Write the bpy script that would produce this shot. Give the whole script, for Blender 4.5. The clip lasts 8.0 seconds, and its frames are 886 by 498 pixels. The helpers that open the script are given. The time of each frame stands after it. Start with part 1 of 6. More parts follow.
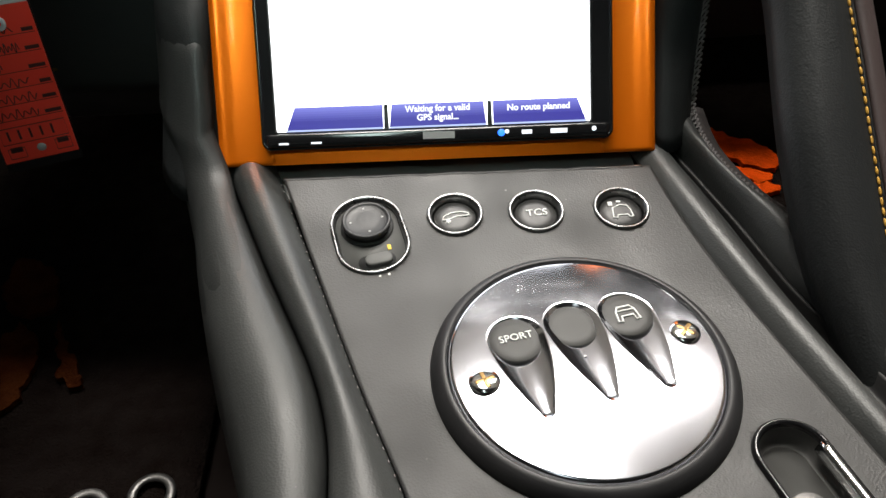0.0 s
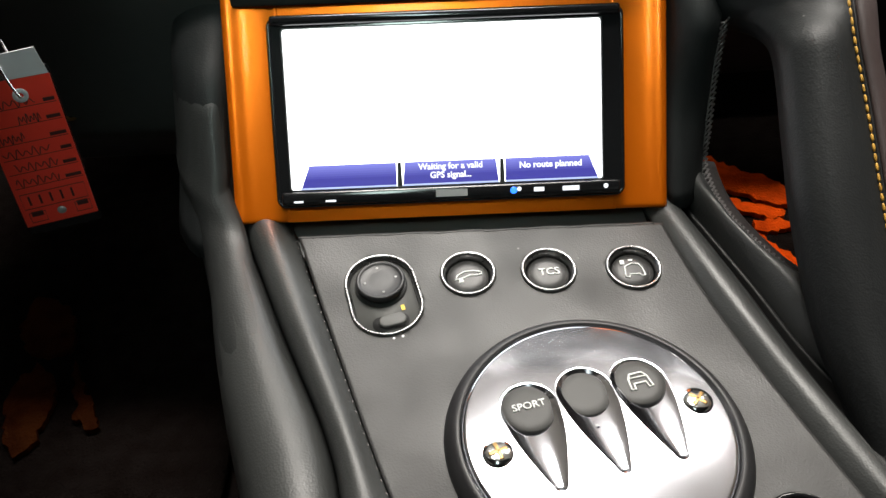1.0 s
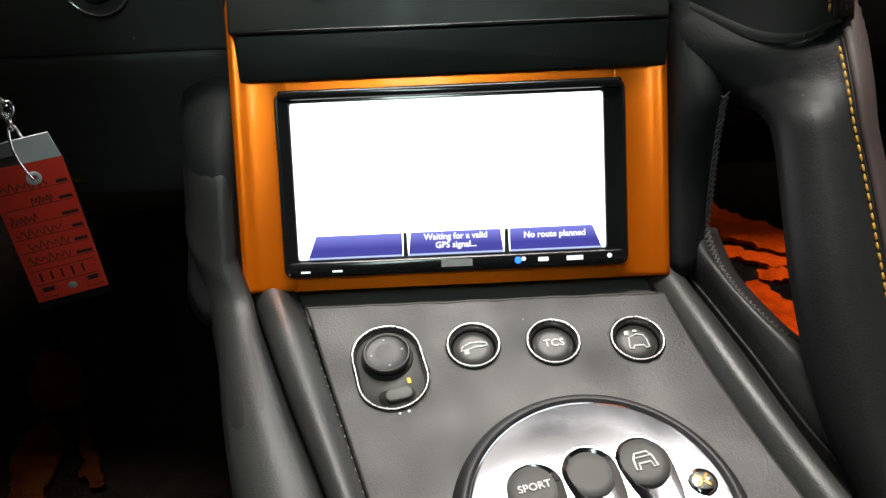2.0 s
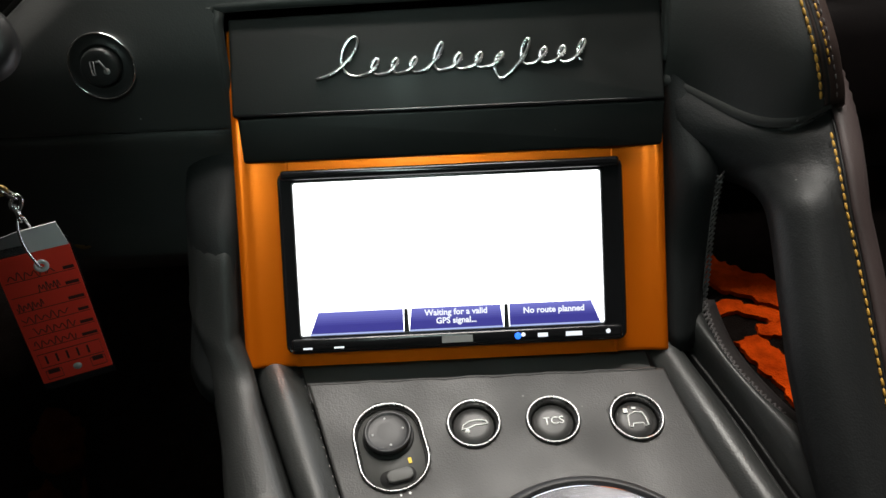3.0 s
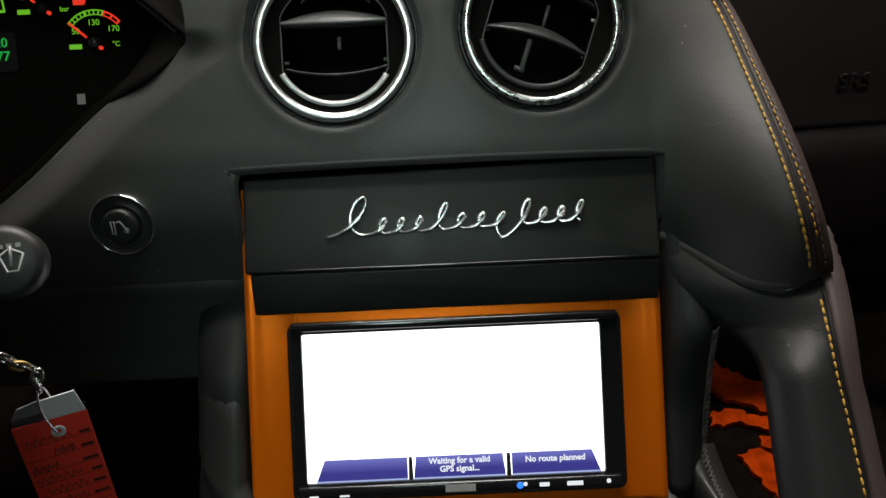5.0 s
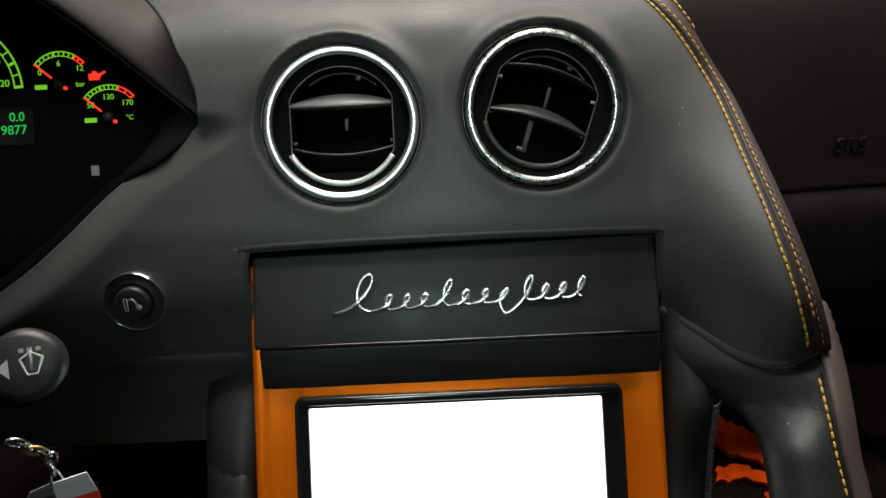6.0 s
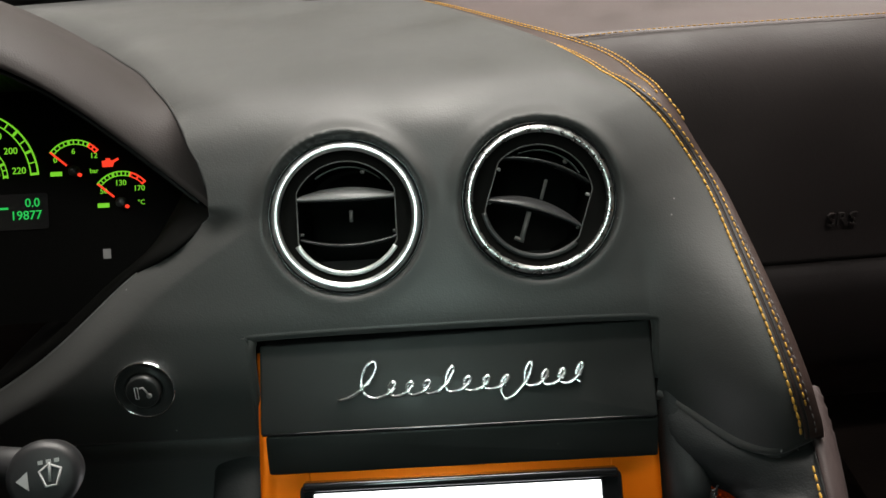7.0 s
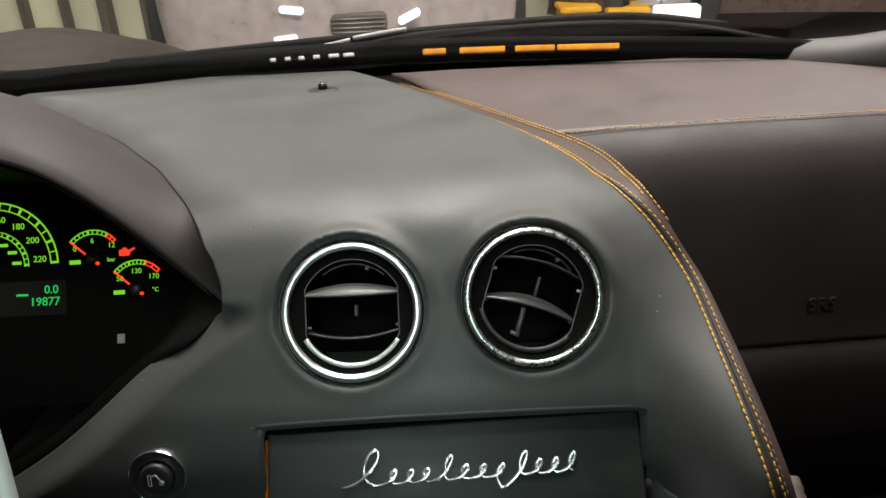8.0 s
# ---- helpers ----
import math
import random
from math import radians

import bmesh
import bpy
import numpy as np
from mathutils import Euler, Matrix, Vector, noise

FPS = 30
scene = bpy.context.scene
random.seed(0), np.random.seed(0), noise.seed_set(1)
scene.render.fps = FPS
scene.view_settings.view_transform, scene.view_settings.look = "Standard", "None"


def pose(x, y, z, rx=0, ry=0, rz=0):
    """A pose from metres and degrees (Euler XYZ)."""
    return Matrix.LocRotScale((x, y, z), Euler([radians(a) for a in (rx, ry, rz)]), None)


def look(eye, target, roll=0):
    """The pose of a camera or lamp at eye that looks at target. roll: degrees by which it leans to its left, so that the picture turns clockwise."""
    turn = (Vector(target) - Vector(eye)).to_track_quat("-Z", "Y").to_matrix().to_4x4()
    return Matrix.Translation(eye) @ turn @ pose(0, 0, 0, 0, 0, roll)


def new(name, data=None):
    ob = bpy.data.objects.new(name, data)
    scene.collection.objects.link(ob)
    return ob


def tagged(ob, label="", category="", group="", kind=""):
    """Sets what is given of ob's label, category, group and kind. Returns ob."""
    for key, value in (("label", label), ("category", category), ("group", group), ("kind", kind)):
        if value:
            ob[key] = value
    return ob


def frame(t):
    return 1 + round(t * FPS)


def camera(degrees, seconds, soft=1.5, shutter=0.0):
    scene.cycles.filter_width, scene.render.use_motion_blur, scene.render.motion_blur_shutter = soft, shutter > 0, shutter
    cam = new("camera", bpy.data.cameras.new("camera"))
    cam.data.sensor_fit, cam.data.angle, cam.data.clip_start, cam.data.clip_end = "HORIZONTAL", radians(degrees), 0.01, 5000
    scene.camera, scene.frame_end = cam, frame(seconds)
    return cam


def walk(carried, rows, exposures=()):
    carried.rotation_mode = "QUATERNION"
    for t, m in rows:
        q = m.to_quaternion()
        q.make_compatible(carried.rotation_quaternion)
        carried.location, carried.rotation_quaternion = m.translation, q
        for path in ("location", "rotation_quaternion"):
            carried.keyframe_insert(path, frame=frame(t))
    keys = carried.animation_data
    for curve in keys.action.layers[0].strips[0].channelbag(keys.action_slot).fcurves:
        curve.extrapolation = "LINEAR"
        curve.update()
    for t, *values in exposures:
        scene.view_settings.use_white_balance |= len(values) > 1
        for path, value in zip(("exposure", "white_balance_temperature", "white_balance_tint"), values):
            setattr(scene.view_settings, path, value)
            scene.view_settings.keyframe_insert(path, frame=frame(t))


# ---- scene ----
cam = camera(60.0, 8.0)
PATH = [
    (0, (-0.011, 0.064, 0.763), (0.041, 1.507, -0.621), -1.0),
    (0.5, (-0.011, 0.073, 0.774), (0.025, 1.519, -0.608), -1.4),
    (1, (-0.011, 0.079, 0.784), (0.013, 1.54, -0.582), -1.8),
    (1.5, (-0.011, 0.086, 0.795), (0.008, 1.565, -0.552), -2.0),
    (3, (-0.009, 0.107, 0.831), (0.007, 1.65, -0.441), -2.3),
    (3.5, (-0.008, 0.113, 0.845), (0.006, 1.677, -0.402), -2.2),
    (4, (-0.009, 0.118, 0.858), (0.009, 1.706, -0.358), -2.1),
    (4.5, (-0.007, 0.124, 0.871), (0.005, 1.732, -0.318), -2.2),
    (6, (-0.004, 0.136, 0.911), (-0.008, 1.807, -0.188), -2.7),
    (6.5, (-0.003, 0.138, 0.927), (-0.009, 1.835, -0.133), -2.9),
    (7, (-0.002, 0.138, 0.942), (-0.007, 1.866, -0.066), -3.1),
    (7.5, (-0.002, 0.133, 0.96), (0.0, 1.893, 0.01), -2.9),
    (8, (-0.003, 0.125, 0.98), (0.009, 1.916, 0.09), -2.6),
]
EXPOSURES = [(0.0, 0.26), (1.5, 0.36), (3.0, -0.14), (3.5, -0.22), (4.5, -0.5), (6.0, -0.08), (7.0, 0.15), (8.0, 0.2)]
walk(cam, [(t, look(eye, target, roll)) for t, eye, target, roll in PATH], EXPOSURES)

# ---- world and lamps ----
world = bpy.data.worlds.new("garage_night")
scene.world = world
world.use_nodes = True
world.node_tree.nodes["Background"].inputs[0].default_value = (0.9, 0.95, 1.0, 1)
world.node_tree.nodes["Background"].inputs[1].default_value = 0.06


def area_lamp(name, x, y, z, sx, sy, watts, colour=(1, 0.95, 0.88), target=None, spread=180, turn=0.0):
    data = bpy.data.lights.new(name, "AREA")
    data.shape, data.size, data.size_y, data.energy, data.color = "RECTANGLE", sx, sy, watts, colour
    ob = new(name, data)
    ob.matrix_world = look((x, y, z), target) if target else pose(x, y, z, 0, 0, turn)
    data.spread = radians(spread)
    return ob


# x, y, height, length, width, power, turn of each garage ceiling light
# only the first follows a reflection; the others are unseen, added to brighten
LAMPS = [(0.56, 1.83, 3.05, 2.3, 0.38, 118, 14), (0.02, 0.96, 3.05, 0.9, 0.3, 34, 0), (-0.10, -0.80, 3.05, 1.2, 0.4, 19, 0), (2.9, 4.2, 3.05, 1.3, 0.5, 16, 0), (-2.4, 4.6, 3.05, 1.3, 0.5, 34, 0), (-0.6, -3.2, 3.05, 1.3, 0.5, 14, 0)]
# fill lamp added out of sight under the roof to brighten the dash
FILL_AT = (-0.03, 0.055, 1.085)
area_lamp("cabin_fill_lamp", FILL_AT[0], FILL_AT[1], FILL_AT[2] - 0.004, 0.09, 0.23, 0.14, (0.76, 1.0, 0.92), (-0.03, 0.52, 0.66), 50)
for x, y, z, sx, sy, watts, turn in LAMPS:
    area_lamp("ceiling_lamp", x, y, z - 0.012, sx, sy, watts, turn=turn)

# ---- materials ----


def nodes_of(name):
    m = bpy.data.materials.new(name)
    m.use_nodes = True
    return m, m.node_tree.nodes, m.node_tree.links, m.node_tree.nodes["Principled BSDF"]


def surface(name, colour, rough=0.5, metal=0.0, grain=0.0, grain_scale=400.0, cells=False, vary=0.15, vary_scale=14.0, rough_vary=0.1, spec=0.5, coat=0.0, sheen=0.0, stretch=(1, 1, 1), specks=0.0, wrinkle=0.0):
    """A surface with large stains, fine grain in colour, gloss and relief."""
    m, n, l, b = nodes_of(name)
    co = n.new("ShaderNodeTexCoord")
    mp = n.new("ShaderNodeMapping")
    mp.inputs["Scale"].default_value = stretch
    l.new(co.outputs["Object"], mp.inputs[0])
    big = n.new("ShaderNodeTexNoise")
    big.inputs["Scale"].default_value, big.inputs["Detail"].default_value = vary_scale, 5
    l.new(co.outputs["Object"], big.inputs[0])
    fine = n.new("ShaderNodeTexVoronoi" if cells else "ShaderNodeTexNoise")
    fine.inputs["Scale"].default_value = grain_scale
    l.new(mp.outputs[0], fine.inputs["Vector"])
    ramp = n.new("ShaderNodeMapRange")
    ramp.inputs[1].default_value, ramp.inputs[2].default_value = 0.3, 0.7
    ramp.inputs[3].default_value, ramp.inputs[4].default_value = 1 - vary, 1 + vary
    l.new(big.outputs[0], ramp.inputs[0])
    mix = n.new("ShaderNodeMix")
    mix.data_type, mix.blend_type = "RGBA", "MULTIPLY"
    mix.inputs[0].default_value = 1
    mix.inputs[6].default_value = (*colour, 1)
    l.new(ramp.outputs[0], mix.inputs[7])
    out = mix.outputs[2]
    if specks:
        dust = n.new("ShaderNodeTexVoronoi")
        dust.inputs["Scale"].default_value = 95
        l.new(co.outputs["Object"], dust.inputs["Vector"])
        gate = n.new("ShaderNodeTexNoise")
        gate.inputs["Scale"].default_value = 22
        l.new(co.outputs["Object"], gate.inputs["Vector"])
        lim = n.new("ShaderNodeMapRange")
        lim.inputs[1].default_value, lim.inputs[2].default_value, lim.inputs[3].default_value, lim.inputs[4].default_value = 0.07, 0.03, 0, specks
        l.new(dust.outputs["Distance"], lim.inputs[0])
        cut = n.new("ShaderNodeMath")
        cut.operation = "GREATER_THAN"
        cut.inputs[1].default_value = 0.6
        l.new(gate.outputs[0], cut.inputs[0])
        both = n.new("ShaderNodeMath")
        both.operation = "MULTIPLY"
        l.new(lim.outputs[0], both.inputs[0])
        l.new(cut.outputs[0], both.inputs[1])
        dm = n.new("ShaderNodeMix")
        dm.data_type = "RGBA"
        dm.inputs[7].default_value = (0.35, 0.35, 0.33, 1)
        l.new(both.outputs[0], dm.inputs[0])
        l.new(out, dm.inputs[6])
        out = dm.outputs[2]
    l.new(out, b.inputs["Base Color"])
    rr = n.new("ShaderNodeMapRange")
    rr.inputs[1].default_value, rr.inputs[2].default_value = 0.3, 0.7
    rr.inputs[3].default_value, rr.inputs[4].default_value = max(rough - rough_vary, 0.02), min(rough + rough_vary, 1)
    l.new(big.outputs[0], rr.inputs[0])
    l.new(rr.outputs[0], b.inputs["Roughness"])
    b.inputs["Metallic"].default_value = metal
    b.inputs["Specular IOR Level"].default_value = spec
    b.inputs["Coat Weight"].default_value = coat
    b.inputs["Coat Roughness"].default_value = 0.06
    b.inputs["Sheen Weight"].default_value = sheen
    if grain:
        bump = n.new("ShaderNodeBump")
        bump.inputs["Strength"].default_value, bump.inputs["Distance"].default_value = grain, 0.0004
        l.new(fine.outputs[0], bump.inputs["Height"])
        l.new(bump.outputs[0], b.inputs["Normal"])
        if wrinkle:
            fold = n.new("ShaderNodeTexNoise")
            fold.inputs["Scale"].default_value, fold.inputs["Detail"].default_value, fold.inputs["Distortion"].default_value = 130, 4, 0.8
            l.new(co.outputs["Object"], fold.inputs[0])
            crease = n.new("ShaderNodeBump")
            crease.inputs["Strength"].default_value, crease.inputs["Distance"].default_value = wrinkle, 0.0012
            l.new(fold.outputs[0], crease.inputs["Height"])
            l.new(crease.outputs[0], bump.inputs["Normal"])
    return m


def glow(name, colour, strength, base=(0.02, 0.02, 0.02)):
    m, n, l, b = nodes_of(name)
    b.inputs["Base Color"].default_value = (*base, 1)
    b.inputs["Emission Color"].default_value = (*colour, 1)
    b.inputs["Emission Strength"].default_value = strength
    b.inputs["Roughness"].default_value = 0.3
    return m


LEATHER = surface("black_leather", (0.035, 0.037, 0.036), 0.46, grain=0.2, grain_scale=950, cells=True, vary=0.18, specks=0.5, wrinkle=0.10)
DASH_LEATHER = surface("dashboard_leather", (0.0278, 0.0290, 0.0279), 0.58, grain=0.14, grain_scale=1000, cells=True, vary=0.12, specks=0.5, sheen=0.14, wrinkle=0.09)
# darker copies of the console leather: shade on foot and stack put into colour
HALF_SHADED_LEATHER = surface("half_shaded_leather", (0.027, 0.0285, 0.028), 0.5, grain=0.2, grain_scale=1000, cells=True, vary=0.12, specks=0.4, spec=0.35, wrinkle=0.14)
SHADED_LEATHER = surface("shaded_stack_leather", (0.013, 0.0145, 0.015), 0.58, grain=0.2, grain_scale=1000, cells=True, vary=0.12, specks=0.4, spec=0.28, wrinkle=0.18)
CONSOLE_SKIN = surface("console_leatherette", (0.0195, 0.0193, 0.0186), 0.54, grain=0.22, grain_scale=1050, cells=True, vary=0.14, vary_scale=26, specks=0.3, wrinkle=0.05)
BAND_LEATHER = surface("band_leather", (0.034, 0.018, 0.0145), 0.6, grain=0.2, grain_scale=850, cells=True, wrinkle=0.15)
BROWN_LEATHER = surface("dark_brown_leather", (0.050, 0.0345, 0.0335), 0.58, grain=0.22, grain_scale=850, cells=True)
PILLAR_GREY = surface("grey_pillar_trim", (0.055, 0.052, 0.052), 0.6, grain=0.15, grain_scale=900)
VISOR_LEATHER = surface("visor_leather", (0.030, 0.025, 0.0243), 0.68, grain=0.2, grain_scale=900, cells=True, spec=0.3)
SOFT_BLACK = surface("soft_black_plastic", (0.022, 0.023, 0.023), 0.42, grain=0.15, grain_scale=1300)
PANEL_BLACK = surface("satin_black_panel", (0.0105, 0.0115, 0.0112), 0.5, spec=0.3, grain=0.18, grain_scale=1500, vary=0.15, vary_scale=30, specks=0.35)
GLOSS_BLACK = surface("piano_black", (0.010, 0.010, 0.011), 0.16, vary=0.1, rough_vary=0.05)
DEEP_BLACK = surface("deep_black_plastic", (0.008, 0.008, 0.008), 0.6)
ORANGE = surface("pearl_orange_paint", (0.95, 0.185, 0.003), 0.34, metal=0.5, coat=0.08, grain=0.05, grain_scale=3000, vary=0.03, rough_vary=0.02, spec=0.2)
CHROME = surface("chrome", (0.82, 0.83, 0.84), 0.12, metal=1, vary=0.06, vary_scale=300, rough_vary=0.05)
RING_CHROME = surface("satin_ring_chrome", (0.82, 0.83, 0.84), 0.33, metal=1, vary=0.08, vary_scale=200, rough_vary=0.05)
EMBLEM_CHROME = surface("satin_chrome", (0.85, 0.86, 0.87), 0.22, metal=1, vary=0.1, vary_scale=300, rough_vary=0.08)
BUTTON_CHROME = surface("button_chrome", (0.24, 0.24, 0.24), 0.30, metal=1, vary=0.1, vary_scale=300, rough_vary=0.05)
MOTTLED_CHROME = surface("mottled_chrome", (0.62, 0.62, 0.62), 0.30, metal=1, vary=0.14, vary_scale=260, rough_vary=0.10)
STEEL = surface("brushed_steel", (0.66, 0.67, 0.73), 0.145, metal=1, grain=0.004, grain_scale=300, vary=0.04, rough_vary=0.04, stretch=(1, 14, 1))
SATIN_METAL = surface("satin_grey_metal", (0.22, 0.215, 0.21), 0.45, metal=0.8)
SWITCH_GREY = surface("switch_grey_plastic", (0.075, 0.075, 0.072), 0.55, grain=0.1, grain_scale=1500)
SWITCH_CAP = surface("switch_cap_plastic", (0.017, 0.017, 0.0165), 0.42, grain=0.1, grain_scale=1500)
RUBBER = surface("grey_rubber", (0.035, 0.035, 0.033), 0.6, grain=0.1, grain_scale=1500)
STALK_BLACK = surface("stalk_plastic", (0.012, 0.012, 0.013), 0.5, grain=0.1, grain_scale=1300)
# plum leather darkened, so the glove box's weaker light is in the colour
SHADED_PLUM = surface("shaded_plum_leather", (0.015, 0.0122, 0.0125), 0.7, grain=0.2, grain_scale=900, cells=True, wrinkle=0.1, spec=0.25)
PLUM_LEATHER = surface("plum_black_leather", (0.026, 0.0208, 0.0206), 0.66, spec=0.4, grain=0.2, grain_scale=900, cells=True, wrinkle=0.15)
LIP_METAL = surface("satin_lip_metal", (0.62, 0.63, 0.63), 0.42, metal=0.6, vary=0.1, vary_scale=200)
# paler copy of the slat black; light on the upper slat put into colour
LIT_SLAT = surface("lit_slat", (0.16, 0.16, 0.16), 0.36, vary=0.08)
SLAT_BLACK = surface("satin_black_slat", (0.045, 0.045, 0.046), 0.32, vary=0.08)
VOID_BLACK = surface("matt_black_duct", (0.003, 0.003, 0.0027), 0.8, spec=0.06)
WHITE_PRINT = surface("white_print", (0.75, 0.76, 0.74), 0.5, vary=0.05)
GREY_PRINT = surface("grey_print", (0.33, 0.33, 0.33), 0.4, vary=0.05)
DARK_PRINT = surface("dark_ink", (0.05, 0.012, 0.012), 0.6, vary=0.1)
YELLOW_PRINT = surface("yellow_print", (0.7, 0.45, 0.02), 0.5, vary=0.05)
RED_CARD = surface("red_card", (0.93, 0.062, 0.036), 0.4, vary=0.08, grain=0.05)
SLEEVE_GREY = surface("clear_sleeve_grey", (0.20, 0.20, 0.21), 0.35, vary=0.1)
WHITE_CARD = surface("white_card", (0.62, 0.62, 0.64), 0.5, vary=0.1)
BRONZE = surface("bronze_recess", (0.30, 0.19, 0.08), 0.4, metal=1)
BRASS = surface("brass", (0.42, 0.30, 0.12), 0.5, metal=1)
THREAD = surface("gold_thread", (0.50, 0.27, 0.035), 0.6, vary=0.2, vary_scale=300)
DARK_THREAD = surface("grey_thread", (0.12, 0.11, 0.11), 0.7, vary=0.2, vary_scale=300)
SCREEN_WHITE = glow("lit_screen", (0.96, 0.98, 1.0), 3.2)
SCREEN_BLUE = glow("blue_screen_tile", (0.055, 0.05, 0.36), 0.9)
TILE_SHEEN = [glow("blue_tile_sheen", (0.055 + 0.02 * k, 0.05 + 0.022 * k, 0.36 + 0.04 * k), 0.9 + 0.04 * k) for k in range(1, 7)]
SCREEN_LIGHT = glow("pale_screen_edge", (0.5, 0.6, 1.0), 1.0)
SCREEN_TEXT = glow("white_screen_text", (0.9, 0.93, 1.0), 1.3)
KEY_WHITE = glow("lit_key_legend", (0.9, 0.95, 1.0), 1.2)
KEY_BLUE = glow("blue_key_light", (0.02, 0.15, 1.0), 2.5)
DIAL_GREEN = glow("green_dial_light", (0.22, 0.75, 0.03), 0.75)
LCD_GREEN = glow("green_display_digits", (0.02, 0.75, 0.12), 0.6)
DIAL_RED = glow("red_dial_light", (1.0, 0.05, 0.02), 1.0)
LAMP_GLOW = glow("lamp_diffuser", (1.0, 0.95, 0.88), 9.0)
CONCRETE = surface("garage_concrete", (0.34, 0.33, 0.31), 0.5, vary=0.25, vary_scale=1.5, grain=0.3, grain_scale=60)
CREAM = surface("cream_wall_panel", (0.62, 0.60, 0.44), 0.55, vary=0.12, vary_scale=2)
CEILING_PAINT = surface("white_ceiling_paint", (0.75, 0.75, 0.72), 0.7, vary=0.08, vary_scale=2)
POST_PAINT = surface("dark_post_paint", (0.10, 0.085, 0.07), 0.5)
CARPET = surface("black_carpet", (0.016, 0.0122, 0.0112), 0.95, grain=0.4, grain_scale=500, spec=0.04)
HEADLINER = surface("dark_headliner_cloth", (0.05, 0.05, 0.05), 0.85, grain=0.3, grain_scale=700)
DARK_CAR = surface("dark_car_paint", (0.33, 0.285, 0.275), 0.35, coat=0.3)
BONNET_PAINT = surface("bonnet_paint", (0.020, 0.0155, 0.0145), 0.45, vary=0.1, rough_vary=0.05, spec=0.04)
REFLECTED_AMBER = surface("amber_reflection", (0.48, 0.19, 0.004), 0.65, vary=0.2, vary_scale=60, spec=0.15)
WIPER_BLACK = surface("wiper_rubber", (0.003, 0.003, 0.003), 0.7, spec=0.1)
BROWN_CAR = surface("brown_car_paint", (0.055, 0.032, 0.022), 0.3, coat=0.4)
YELLOW_BIN = surface("yellow_bin_plastic", (0.78, 0.42, 0.02), 0.45)
TYRE = surface("tyre_rubber", (0.02, 0.02, 0.02), 0.7)


def tufted(name, colour):
    """Tufted floor mat cloth, streaked along the pile."""
    m, n, l, b = nodes_of(name)
    co = n.new("ShaderNodeTexCoord")
    nz = n.new("ShaderNodeTexNoise")
    nz.inputs["Scale"].default_value, nz.inputs["Detail"].default_value = 60.0, 6.0
    l.new(co.outputs["Object"], nz.inputs[0])
    r = n.new("ShaderNodeValToRGB")
    r.color_ramp.elements[0].position, r.color_ramp.elements[0].color = 0.3, (colour[0] * 0.55, colour[1] * 0.45, colour[2] * 0.4, 1)
    r.color_ramp.elements[1].position, r.color_ramp.elements[1].color = 0.62, (*colour, 1)
    l.new(nz.outputs[0], r.inputs[0])
    l.new(r.outputs[0], b.inputs["Base Color"])
    b.inputs["Roughness"].default_value = 0.95
    b.inputs["Specular IOR Level"].default_value = 0.04
    f = n.new("ShaderNodeTexNoise")
    f.inputs["Scale"].default_value = 450
    l.new(co.outputs["Object"], f.inputs[0])
    bump = n.new("ShaderNodeBump")
    bump.inputs["Distance"].default_value, bump.inputs["Strength"].default_value = 0.003, 0.8
    l.new(f.outputs[0], bump.inputs["Height"])
    l.new(bump.outputs[0], b.inputs["Normal"])
    return m


MAT_CLOTH = tufted("black_mat_cloth", (0.012, 0.0088, 0.0078))
FLAME_CLOTH = tufted("orange_flame_cloth", (0.85, 0.085, 0.004))
# orange flame cloth darkened in colour for the shade of the driver's footwell
SHADED_FLAME = tufted("shaded_flame_cloth", (0.060, 0.016, 0.004))


def pane_material(name):
    m, n, l, b = nodes_of(name)
    clear = n.new("ShaderNodeBsdfTransparent")
    gloss = n.new("ShaderNodeBsdfGlossy")
    gloss.inputs["Roughness"].default_value = 0.01
    lw = n.new("ShaderNodeLayerWeight")
    lw.inputs[0].default_value = 0.5
    pw = n.new("ShaderNodeMath")
    pw.operation = "POWER"
    pw.inputs[1].default_value = 5
    l.new(lw.outputs["Facing"], pw.inputs[0])
    fr = n.new("ShaderNodeMapRange")
    fr.inputs[3].default_value, fr.inputs[4].default_value = 0.03, 0.30
    l.new(pw.outputs[0], fr.inputs[0])
    mx = n.new("ShaderNodeMixShader")
    l.new(fr.outputs[0], mx.inputs[0])
    l.new(clear.outputs[0], mx.inputs[1])
    l.new(gloss.outputs[0], mx.inputs[2])
    l.new(mx.outputs[0], n["Material Output"].inputs[0])
    return m


GLASS = pane_material("clear_glass")

# ---- building helpers ----


def thing(name, label, category, at=(0, 0, 0), group="", kind=""):
    ob = new(name)
    ob.empty_display_size = 0.02
    ob.location = at
    return tagged(ob, label, category, group, kind)


def part(name, bm, material, parent=None, label="", smooth=True, thick=0.0):
    me = bpy.data.meshes.new(name)
    bmesh.ops.recalc_face_normals(bm, faces=bm.faces)
    for f in bm.faces:
        f.smooth = smooth
    bm.to_mesh(me)
    bm.free()
    me.materials.append(material)
    ob = new(name, me)
    if thick:
        sol = ob.modifiers.new("thickness", "SOLIDIFY")
        sol.thickness, sol.offset = thick, -1
    if parent is not None:
        up = parent
        at = Vector()
        while up is not None:
            at = at + up.location
            up = up.parent
        ob.data.transform(Matrix.Translation(-at))
        ob.parent = parent
    if label:
        ob["label"] = label
    return ob


